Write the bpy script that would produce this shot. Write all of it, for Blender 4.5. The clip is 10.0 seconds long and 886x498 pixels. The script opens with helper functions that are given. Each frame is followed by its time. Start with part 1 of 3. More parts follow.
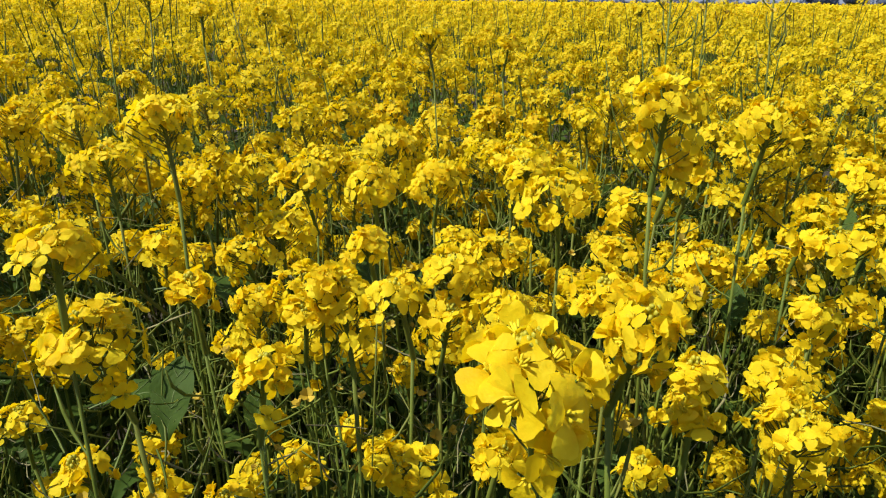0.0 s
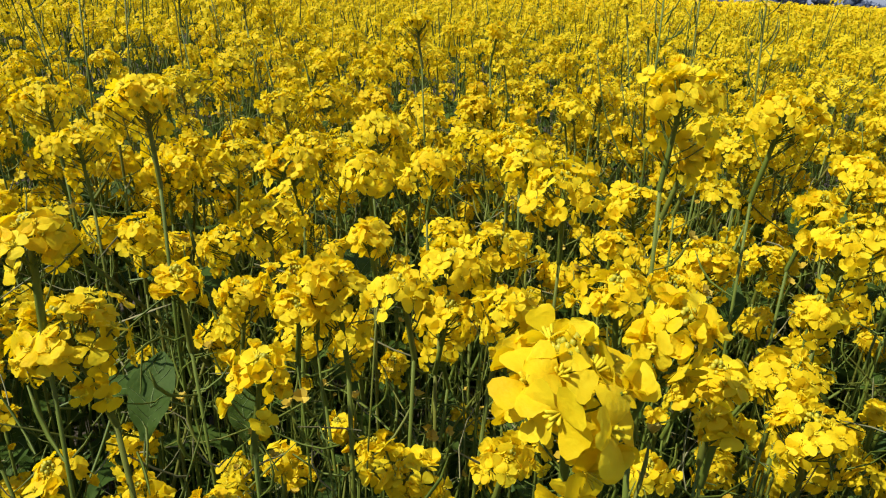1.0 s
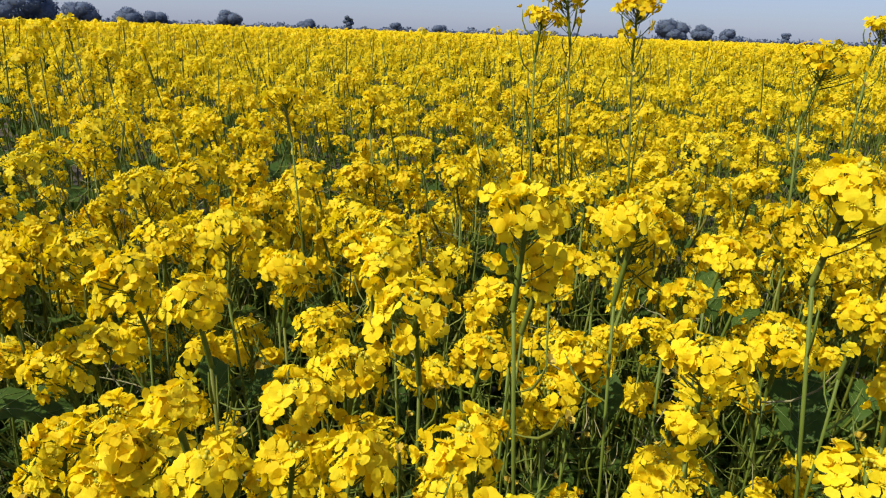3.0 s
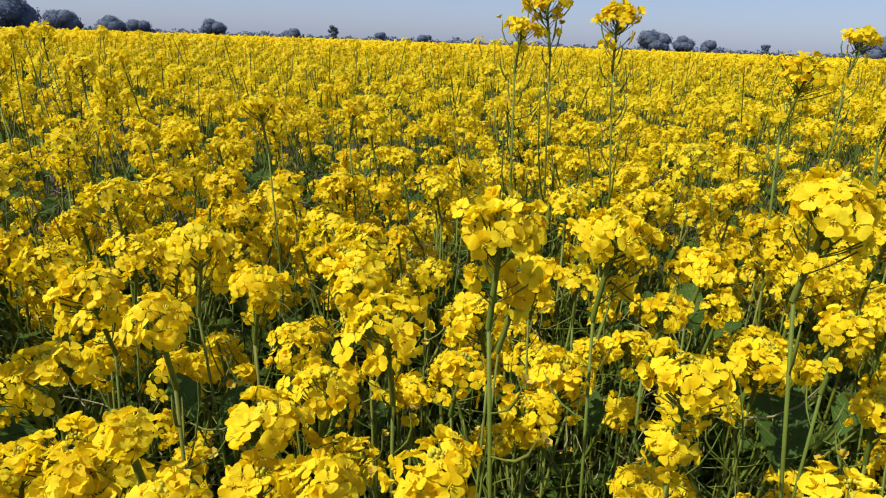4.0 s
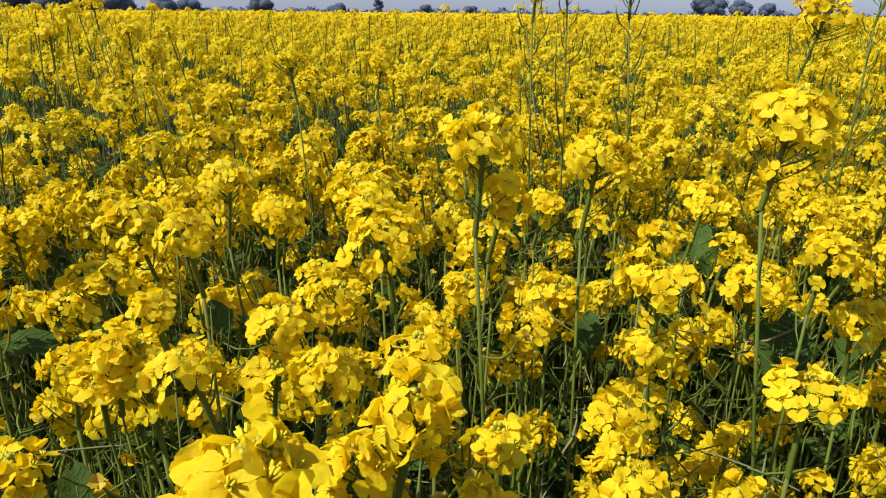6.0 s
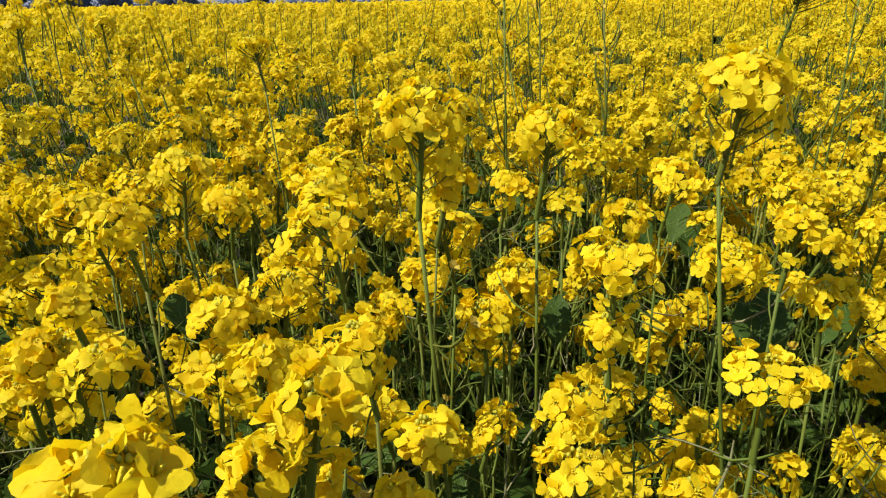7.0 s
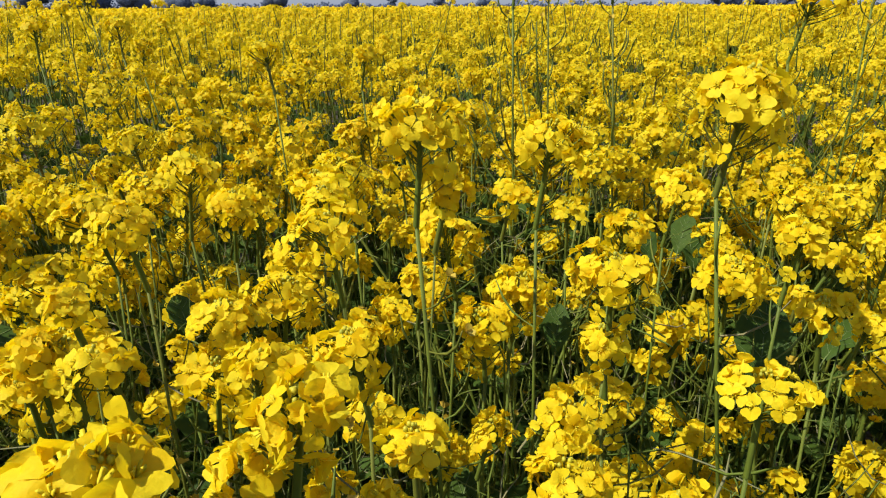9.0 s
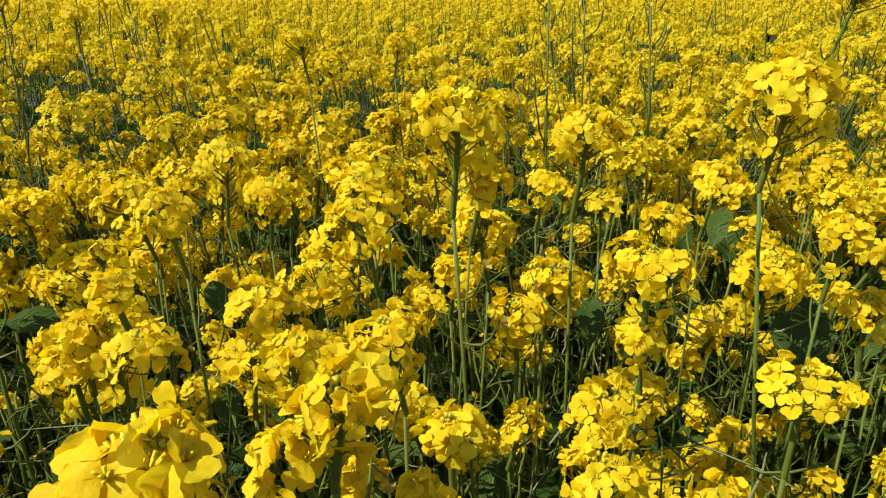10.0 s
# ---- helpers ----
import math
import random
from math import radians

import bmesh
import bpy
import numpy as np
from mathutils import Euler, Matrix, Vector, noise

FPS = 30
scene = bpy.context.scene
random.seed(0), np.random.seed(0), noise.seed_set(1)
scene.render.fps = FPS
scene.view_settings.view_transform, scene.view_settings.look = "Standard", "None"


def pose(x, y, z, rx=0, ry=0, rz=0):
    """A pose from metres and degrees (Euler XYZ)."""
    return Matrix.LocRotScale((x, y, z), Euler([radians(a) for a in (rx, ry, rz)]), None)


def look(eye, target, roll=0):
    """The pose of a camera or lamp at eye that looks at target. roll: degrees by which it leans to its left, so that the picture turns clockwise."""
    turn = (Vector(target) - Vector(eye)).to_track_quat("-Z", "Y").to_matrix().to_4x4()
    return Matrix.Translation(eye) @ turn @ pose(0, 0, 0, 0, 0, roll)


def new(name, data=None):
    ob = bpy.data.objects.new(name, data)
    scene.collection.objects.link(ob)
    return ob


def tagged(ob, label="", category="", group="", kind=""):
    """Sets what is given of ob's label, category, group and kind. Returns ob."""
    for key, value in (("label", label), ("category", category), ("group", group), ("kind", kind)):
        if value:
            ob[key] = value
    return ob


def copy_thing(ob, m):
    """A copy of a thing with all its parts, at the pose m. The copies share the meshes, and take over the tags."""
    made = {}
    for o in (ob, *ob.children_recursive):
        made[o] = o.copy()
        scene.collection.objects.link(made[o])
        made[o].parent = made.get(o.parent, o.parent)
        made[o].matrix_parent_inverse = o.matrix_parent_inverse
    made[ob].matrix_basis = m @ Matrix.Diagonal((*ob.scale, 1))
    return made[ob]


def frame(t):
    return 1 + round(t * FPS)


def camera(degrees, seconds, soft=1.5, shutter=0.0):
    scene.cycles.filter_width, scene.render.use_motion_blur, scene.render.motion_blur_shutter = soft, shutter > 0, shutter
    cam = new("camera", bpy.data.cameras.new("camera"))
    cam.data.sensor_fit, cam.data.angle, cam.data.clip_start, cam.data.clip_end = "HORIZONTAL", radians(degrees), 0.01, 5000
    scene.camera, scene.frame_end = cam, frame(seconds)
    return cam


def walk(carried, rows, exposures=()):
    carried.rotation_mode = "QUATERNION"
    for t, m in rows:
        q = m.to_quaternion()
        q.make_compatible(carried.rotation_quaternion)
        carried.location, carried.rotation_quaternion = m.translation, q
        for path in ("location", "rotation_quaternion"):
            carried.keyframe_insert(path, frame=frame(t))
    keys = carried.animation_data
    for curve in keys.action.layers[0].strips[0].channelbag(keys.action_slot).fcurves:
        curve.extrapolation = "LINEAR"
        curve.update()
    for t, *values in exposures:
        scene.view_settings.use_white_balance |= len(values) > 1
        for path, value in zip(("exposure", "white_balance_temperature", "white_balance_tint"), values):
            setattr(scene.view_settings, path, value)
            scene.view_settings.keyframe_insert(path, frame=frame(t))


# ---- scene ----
cam = camera(68.6, 10.0, 1.15)
PATH = [
    (0, (0.227, 0.146, 1.305), (-0.093, 1.985, 0.587), 0.6),
    (0.5, (0.206, 0.151, 1.295), (-0.083, 1.981, 0.544), 1.9),
    (1, (0.207, 0.161, 1.3), (-0.027, 2.002, 0.557), 2.3),
    (1.2, (0.217, 0.169, 1.31), (0.014, 2.02, 0.579), 1.8),
    (1.5, (0.236, 0.176, 1.327), (0.082, 2.051, 0.648), 1.0),
    (2, (0.242, 0.186, 1.335), (0.16, 2.079, 0.694), 1.4),
    (2.2, (0.241, 0.193, 1.335), (0.178, 2.087, 0.693), 1.5),
    (3.3, (0.247, 0.223, 1.338), (0.275, 2.119, 0.703), 1.9),
    (3.5, (0.25, 0.224, 1.337), (0.279, 2.121, 0.703), 1.9),
    (4, (0.25, 0.231, 1.338), (0.309, 2.135, 0.729), 2.1),
    (4.5, (0.259, 0.225, 1.339), (0.35, 2.128, 0.731), 1.8),
    (5, (0.259, 0.222, 1.323), (0.361, 2.102, 0.649), 1.7),
    (5.2, (0.259, 0.203, 1.325), (0.328, 2.085, 0.65), 1.1),
    (6.3, (0.289, 0.186, 1.313), (0.192, 2.056, 0.609), 0.7),
    (6.5, (0.291, 0.19, 1.311), (0.222, 2.055, 0.592), 0.9),
    (7, (0.315, 0.204, 1.308), (0.222, 2.068, 0.59), -1.0),
    (7.5, (0.324, 0.207, 1.305), (0.197, 2.06, 0.563), -1.0),
    (8, (0.326, 0.207, 1.306), (0.106, 2.041, 0.537), -1.6),
    (8.5, (0.337, 0.203, 1.308), (0.143, 2.05, 0.563), -1.2),
    (9, (0.323, 0.203, 1.31), (0.195, 2.071, 0.607), -0.3),
    (9.5, (0.319, 0.207, 1.31), (0.125, 2.06, 0.585), -0.8),
    (10, (0.318, 0.203, 1.311), (0.108, 2.052, 0.577), -0.4),
]
walk(cam, [(t, look(eye, target, roll)) for t, eye, target, roll in PATH])

# ---- light ----
SUN_FROM = Vector((-0.60, -0.28, 0.82)).normalized()
world = bpy.data.worlds.new("world")
scene.world = world
world.use_nodes = True
sky = world.node_tree.nodes.new("ShaderNodeTexSky")
sky.sky_type = "NISHITA"
sky.sun_disc = False
sky.sun_elevation = math.asin(SUN_FROM.z)
sky.sun_rotation = math.atan2(SUN_FROM.x, SUN_FROM.y)
sky.dust_density = 0.8
sky.air_density = 1.0
sky.ozone_density = 4.0
background = world.node_tree.nodes["Background"]
background.inputs["Strength"].default_value = 0.148
haze = world.node_tree.nodes.new("ShaderNodeMix")
haze.data_type, haze.blend_type = "RGBA", "MULTIPLY"
haze.inputs[0].default_value = 1.0
haze.inputs[7].default_value = (0.58, 0.61, 0.76, 1)
world.node_tree.links.new(sky.outputs[0], haze.inputs[6])
veil = world.node_tree.nodes.new("ShaderNodeMix")
veil.data_type = "RGBA"
veil.inputs[0].default_value = 0.55
veil.inputs[7].default_value = (1.50, 1.72, 2.45, 1)
world.node_tree.links.new(haze.outputs[2], veil.inputs[6])
world.node_tree.links.new(veil.outputs[2], background.inputs["Color"])
sun_data = bpy.data.lights.new("sun", "SUN")
sun_data.energy, sun_data.angle, sun_data.color = 4.35, radians(0.6), (1.0, 0.95, 0.86)
sun = new("sun", sun_data)
sun.matrix_world = look(SUN_FROM * 50, (0, 0, 0))
scene.view_settings.exposure = 0.58

# ---- materials ----
def material(name):
    m = bpy.data.materials.new(name)
    m.use_nodes = True
    m.node_tree.nodes.clear()
    return m, m.node_tree.nodes, m.node_tree.links


def random_mix(nodes, links, island=0.6):
    """A random value per piece: of the object and of the loose island together."""
    info = nodes.new("ShaderNodeObjectInfo")
    geo = nodes.new("ShaderNodeNewGeometry")
    mix = nodes.new("ShaderNodeMix")
    mix.inputs[0].default_value = island
    links.new(info.outputs["Random"], mix.inputs[2])
    links.new(geo.outputs["Random Per Island"], mix.inputs[3])
    return mix.outputs[0]


def ramp(nodes, links, value, stops):
    r = nodes.new("ShaderNodeValToRGB")
    while len(r.color_ramp.elements) < len(stops):
        r.color_ramp.elements.new(0.5)
    for e, (at, colour) in zip(r.color_ramp.elements, stops):
        e.position, e.color = at, (*colour, 1)
    links.new(value, r.inputs[0])
    return r.outputs[0]


def noise_value(nodes, links, scale, detail=3.0, coords="Object"):
    tc = nodes.new("ShaderNodeTexCoord")
    n = nodes.new("ShaderNodeTexNoise")
    n.inputs["Scale"].default_value, n.inputs["Detail"].default_value = scale, detail
    links.new(tc.outputs[coords], n.inputs["Vector"])
    return n.outputs[0]


def blend(nodes, links, a, b, mode, factor):
    m = nodes.new("ShaderNodeMix")
    m.data_type, m.blend_type = "RGBA", mode
    m.inputs[0].default_value = factor
    links.new(a, m.inputs[6])
    links.new(b, m.inputs[7])
    return m.outputs[2]


def leafy(name, stops, grain, through_light, rough, gloss, bump=0.15, passed=(1, 1, 1)):
    """A thin plant surface: colour by piece, fine grain, light shining through."""
    m, nodes, links = material(name)
    colour = ramp(nodes, links, random_mix(nodes, links), stops)
    grains = ramp(nodes, links, noise_value(nodes, links, grain), [(0.25, (0.72, 0.72, 0.72)), (0.75, (1, 1, 1))])
    colour = blend(nodes, links, colour, grains, "MULTIPLY", 0.7)
    body = nodes.new("ShaderNodeBsdfPrincipled")
    body.inputs["Roughness"].default_value = rough
    body.inputs["Specular IOR Level"].default_value = gloss
    links.new(colour, body.inputs["Base Color"])
    if bump:
        b = nodes.new("ShaderNodeBump")
        b.inputs["Strength"].default_value, b.inputs["Distance"].default_value = bump, 0.001
        links.new(noise_value(nodes, links, grain * 1.7, 2.0), b.inputs["Height"])
        links.new(b.outputs[0], body.inputs["Normal"])
    out = nodes.new("ShaderNodeOutputMaterial")
    shade = body.outputs[0]
    if through_light:
        tr = nodes.new("ShaderNodeBsdfTranslucent")
        tint = nodes.new("ShaderNodeRGB")
        tint.outputs[0].default_value = (*passed, 1)
        links.new(blend(nodes, links, colour, tint.outputs[0], "MULTIPLY", 1.0), tr.inputs["Color"])
        ms = nodes.new("ShaderNodeMixShader")
        ms.inputs[0].default_value = through_light
        links.new(shade, ms.inputs[1])
        links.new(tr.outputs[0], ms.inputs[2])
        shade = ms.outputs[0]
    links.new(shade, out.inputs["Surface"])
    return m


PETAL = leafy("petal", [(0.0, (0.80, 0.528, 0.004)), (0.45, (0.87, 0.680, 0.014)), (1.0, (0.90, 0.762, 0.032))], 260.0, 0.47, 0.6, 0.12, 0.15, (1, .925, .3))


def near_petal():
    """Petals seen close: veins, blotches and a deeper colour towards the claw."""
    m, nodes, links = material("petal_near")
    colour = ramp(nodes, links, random_mix(nodes, links, .45), [(0.0, (0.80, 0.548, 0.004)), (0.4, (0.87, 0.675, 0.012)), (1.0, (0.89, 0.765, 0.030))])
    blotch = ramp(nodes, links, noise_value(nodes, links, 2.2, 4.0), [(0.30, (0.97, 0.90, 0.7)), (0.62, (1, 1, 1))])
    colour = blend(nodes, links, colour, blotch, "MULTIPLY", 0.8)
    tc = nodes.new("ShaderNodeTexCoord")
    span = nodes.new("ShaderNodeVectorMath")
    span.operation = "LENGTH"
    links.new(tc.outputs["Object"], span.inputs[0])
    claw = ramp(nodes, links, span.outputs["Value"], [(0.14, (0.84, 0.80, 0.8)), (0.42, (1, 1, 1))])
    colour = blend(nodes, links, colour, claw, "MULTIPLY", 1.0)
    veins = nodes.new("ShaderNodeTexNoise")
    veins.inputs["Scale"].default_value, veins.inputs["Detail"].default_value = 4.0, 2.0
    links.new(tc.outputs["Object"], veins.inputs["Vector"])
    bump = nodes.new("ShaderNodeBump")
    bump.inputs["Strength"].default_value, bump.inputs["Distance"].default_value = 0.35, 0.0015
    links.new(veins.outputs[0], bump.inputs["Height"])
    body = nodes.new("ShaderNodeBsdfPrincipled")
    body.inputs["Roughness"].default_value, body.inputs["Specular IOR Level"].default_value = 0.6, 0.14
    links.new(colour, body.inputs["Base Color"])
    links.new(bump.outputs[0], body.inputs["Normal"])
    tint = nodes.new("ShaderNodeRGB")
    tint.outputs[0].default_value = (1, .925, .3, 1)
    tr = nodes.new("ShaderNodeBsdfTranslucent")
    links.new(blend(nodes, links, colour, tint.outputs[0], "MULTIPLY", 1.0), tr.inputs["Color"])
    ms = nodes.new("ShaderNodeMixShader")
    ms.inputs[0].default_value = 0.47
    links.new(body.outputs[0], ms.inputs[1])
    links.new(tr.outputs[0], ms.inputs[2])
    out = nodes.new("ShaderNodeOutputMaterial")
    links.new(ms.outputs[0], out.inputs["Surface"])
    return m


PETAL_NEAR = near_petal()
CENTRE = leafy("flower_centre", [(0.0, (0.66, 0.50, 0.01)), (1.0, (0.78, 0.64, 0.02))], 400.0, 0.1, 0.6, 0.2)
BUD = leafy("bud", [(0.0, (0.34, 0.35, 0.03)), (1.0, (0.62, 0.54, 0.03))], 300.0, 0.1, 0.5, 0.3)
STEM = leafy("stem", [(0.0, (0.080, 0.120, 0.014)), (0.55, (0.120, 0.158, 0.020)), (0.85, (0.15, 0.150, 0.022)), (1.0, (0.14, 0.085, 0.035))], 60.0, 0.0, 0.55, 0.2)
LEAF = leafy("leaf", [(0.0, (0.035, 0.070, 0.012)), (0.6, (0.060, 0.108, 0.016)), (1.0, (0.095, 0.145, 0.022))], 9.0, 0.3, 0.6, 0.1, 0.6)
RIB = leafy("leaf_rib", [(0.0, (0.10, 0.16, 0.035)), (1.0, (0.15, 0.20, 0.055))], 30.0, 0.1, 0.5, 0.3)
DRY = leafy("dry_stalk", [(0.0, (0.16, 0.17, 0.07)), (0.7, (0.24, 0.22, 0.10)), (1.0, (0.36, 0.29, 0.16))], 80.0, 0.0, 0.7, 0.2)
WITHERED = leafy("withered_petal", [(0.0, (0.46, 0.31, 0.02)), (0.7, (0.56, 0.42, 0.06)), (1.0, (0.55, 0.47, 0.17))], 200.0, 0.2, 0.7, 0.1)
# foliage on the skyline: distance haze is painted in as a blue-grey base colour
HAZED_LEAF = leafy("haze_tinted_foliage", [(0.0, (0.16, 0.20, 0.275)), (1.0, (0.175, 0.215, 0.295))], 2.0, 0.45, 0.8, 0.05, 0)
BARK = leafy("bark", [(0.0, (0.10, 0.085, 0.07)), (1.0, (0.15, 0.125, 0.10))], 6.0, 0.0, 0.9, 0.1)


def soil_material():
    m, nodes, links = material("soil")
    big = noise_value(nodes, links, 1.3, 5.0)
    fine = noise_value(nodes, links, 45.0, 6.0)
    c = ramp(nodes, links, big, [(0.3, (0.040, 0.032, 0.018)), (0.7, (0.080, 0.062, 0.034))])
    g = ramp(nodes, links, fine, [(0.3, (0.5, 0.5, 0.5)), (0.7, (1, 1, 1))])
    body = nodes.new("ShaderNodeBsdfPrincipled")
    body.inputs["Roughness"].default_value = 0.95
    links.new(blend(nodes, links, c, g, "MULTIPLY", 0.8), body.inputs["Base Color"])
    b = nodes.new("ShaderNodeBump")
    b.inputs["Strength"].default_value, b.inputs["Distance"].default_value = 0.8, 0.02
    links.new(fine, b.inputs["Height"])
    links.new(b.outputs[0], body.inputs["Normal"])
    out = nodes.new("ShaderNodeOutputMaterial")
    links.new(body.outputs[0], out.inputs["Surface"])
    return m


def far_crop_material():
    m, nodes, links = material("far_crop")
    c = ramp(nodes, links, noise_value(nodes, links, 9.0, 6.0), [(0.30, (0.22, 0.20, 0.02)), (0.45, (0.54, 0.43, 0.02)), (0.7, (0.82, 0.68, 0.05))])
    body = nodes.new("ShaderNodeBsdfPrincipled")
    body.inputs["Roughness"].default_value = 0.9
    body.inputs["Specular IOR Level"].default_value = 0.05
    links.new(c, body.inputs["Base Color"])
    out = nodes.new("ShaderNodeOutputMaterial")
    links.new(body.outputs[0], out.inputs["Surface"])
    return m


SOIL = soil_material()
FAR_CROP = far_crop_material()


# ---- mesh tools ----
class Heap:
    """Gathers vertices and faces of one mesh."""

    def __init__(self):
        self.v, self.loops, self.sizes, self.m, self.n = [], [], [], [], 0

    def add(self, v, faces, mat=0):
        v = np.asarray(v, dtype=np.float64).reshape(-1, 3)
        self.v.append(v)
        self.loops.append(np.concatenate([np.asarray(f) for f in faces]) + self.n)
        self.sizes.append(np.array([len(f) for f in faces]))
        self.m.append(np.full(len(faces), mat))
        self.n += len(v)

    def arrays(self):
        return np.concatenate(self.v), np.concatenate(self.loops), np.concatenate(self.sizes), np.concatenate(self.m)

    def repeat(self, arrays, mats4):
        """Adds copies of a template, one for each 4 x 4 matrix of mats4."""
        v, loops, sizes, m = arrays
        k = len(mats4)
        if not k:
            return
        out = np.einsum("kij,vj->kvi", mats4[:, :3, :3], v) + mats4[:, None, :3, 3]
        self.v.append(out.reshape(-1, 3))
        self.loops.append((loops[None, :] + (np.arange(k) * len(v))[:, None]).ravel() + self.n)
        self.sizes.append(np.tile(sizes, k))
        self.m.append(np.tile(m, k))
        self.n += k * len(v)

    def mesh(self, name, materials, smooth=True):
        v, loops, sizes, m = self.arrays()
        me = bpy.data.meshes.new(name)
        me.vertices.add(len(v))
        me.vertices.foreach_set("co", v.astype(np.float32).ravel())
        me.loops.add(len(loops))
        me.loops.foreach_set("vertex_index", loops.astype(np.int32))
        me.polygons.add(len(sizes))
        me.polygons.foreach_set("loop_start", np.concatenate([[0], np.cumsum(sizes)[:-1]]).astype(np.int32))
        me.polygons.foreach_set("loop_total", sizes.astype(np.int32))
        me.polygons.foreach_set("material_index", m.astype(np.int32))
        me.polygons.foreach_set("use_smooth", np.full(len(sizes), smooth))
        for mt in materials:
            me.materials.append(mt)
        me.update(calc_edges=True)
        return me


def part(name, mesh, parent, label="", m=None):
    ob = new(name, mesh)
    ob.parent = parent
    if m is not None:
        ob.matrix_basis = m
    return tagged(ob, label)


def facing(direction, spin, scale, place):
    """A matrix whose z axis points along direction."""
    q = Vector(direction).to_track_quat("Z", "Y").to_matrix().to_4x4()
    return Matrix.Translation(place) @ q @ Matrix.Rotation(spin, 4, "Z") @ Matrix.Scale(scale, 4)


def tube(heap, points, radii, sides=6, mat=0, cap=True):
    pts = [Vector(p) for p in points]
    v, faces = [], []
    for i, p in enumerate(pts):
        d = (pts[min(i + 1, len(pts) - 1)] - pts[max(i - 1, 0)]).normalized()
        a = d.cross(Vector((0.31, 0.95, 0.05))).normalized()
        b = d.cross(a)
        for k in range(sides):
            t = 2 * math.pi * k / sides
            v.append(p + (a * math.cos(t) + b * math.sin(t)) * radii[i])
    for i in range(len(pts) - 1):
        for k in range(sides):
            j = (k + 1) % sides
            faces.append((i * sides + k, i * sides + j, (i + 1) * sides + j, (i + 1) * sides + k))
    if cap:
        faces.append(tuple((len(pts) - 1) * sides + k for k in range(sides)))
    heap.add(v, faces, mat)


def bend(a, b, sag, steps, rng, wobble=0.0):
    """A curved line from a to b, bowed by sag."""
    a, b, sag = Vector(a), Vector(b), Vector(sag)
    out = []
    for i in range(steps + 1):
        t = i / steps
        p = a.lerp(b, t) + sag * (4 * t * (1 - t))
        if 0 < i < steps and wobble:
            p += Vector((rng.uniform(-1, 1), rng.uniform(-1, 1), rng.uniform(-1, 1))) * wobble
        out.append(p)
    return out


# ---- flowers ----
def petal(rng, fine):
    """One petal along +x with a narrow claw and a round limb; its length is 1."""
    if fine == 2:
        us, hs, vs = (0, .26, .48, .74, .94, 1.03), (.05, .15, .39, .51, .44, .19), (-1, -.4, .4, 1)
    elif fine == 1:
        us, hs, vs = (0, .55, 1.0), (.06, .45, .32), (-1, 0, 1)
    else:
        us, hs, vs = (0, .6, 1.0), (.05, .42, .25), (-1, 1)
    open_a = radians(rng.uniform(0, 44))
    droop = radians(rng.uniform(-14, 48))
    cup, twist, wave, ph = rng.uniform(-.20, .30), rng.uniform(-.24, .24), rng.uniform(.015, .065), rng.uniform(0, 6.3)
    v, x, z, last = [], 0.0, 0.0, 0.0
    for u, h in zip(us, hs):
        a = radians(62) * max(0, 1 - u / .38) + open_a * (1 - u) - droop * max(0, u - .3)
        x += (u - last) * math.cos(a)
        z += (u - last) * math.sin(a)
        last = u
        for s in vs:
            notch = -.05 * (1 - abs(s)) if u > .95 else 0
            v.append((x + notch, h * s, z + cup * h * s * s + twist * h * s * u + wave * math.sin(7 * u + 3 * s + ph) * u))
    n = len(vs)
    faces = [(i * n + k, i * n + k + 1, (i + 1) * n + k + 1, (i + 1) * n + k) for i in range(len(us) - 1) for k in range(n - 1)]
    return np.array(v), faces


def add_flower(heap, rng, m, fine):
    """Four petals in a cross, with stamens and a pistil."""
    m = np.array(m)
    turn = rng.uniform(0, 6.3)
    shut = rng.uniform(0, 1) < 0.2
    for k in range(4):
        v, faces = petal(rng, fine)
        a = turn + k * math.pi / 2 + rng.uniform(-.16, .16)
        size = rng.uniform(.9, 1.08)
        if shut:
            b = radians(rng.uniform(35, 55))
            v = v @ np.array([[math.cos(b), 0, -math.sin(b)], [0, 1, 0], [math.sin(b), 0, math.cos(b)]]).T * np.array([1, 1, 1])
            v[:, 2] = np.abs(v[:, 2])
        r = np.array([[math.cos(a), -math.sin(a), 0], [math.sin(a), math.cos(a), 0], [0, 0, 1]])
        v = (v * size) @ r.T
        heap.add(v @ m[:3, :3].T + m[:3, 3], faces, 0)
    for k in range((0, 0, 5)[fine]):
        a, lean, w = 1.26 * k + turn, (.17 if k else 0), (.055 if fine == 2 else .14)
        h = rng.uniform(.30, .44)
        base = np.array([(math.cos(a) * .03, math.sin(a) * .03, .02)] * 3) + np.array([(w, 0, 0), (-w / 2, w, 0), (-w / 2, -w, 0)])
        top = base + np.array((math.cos(a) * lean, math.sin(a) * lean, h))
        v = np.concatenate([base, top])
        heap.add(v @ m[:3, :3].T + m[:3, 3], [(0, 1, 4, 3), (1, 2, 5, 4), (2, 0, 3, 5), (3, 4, 5)], 1)


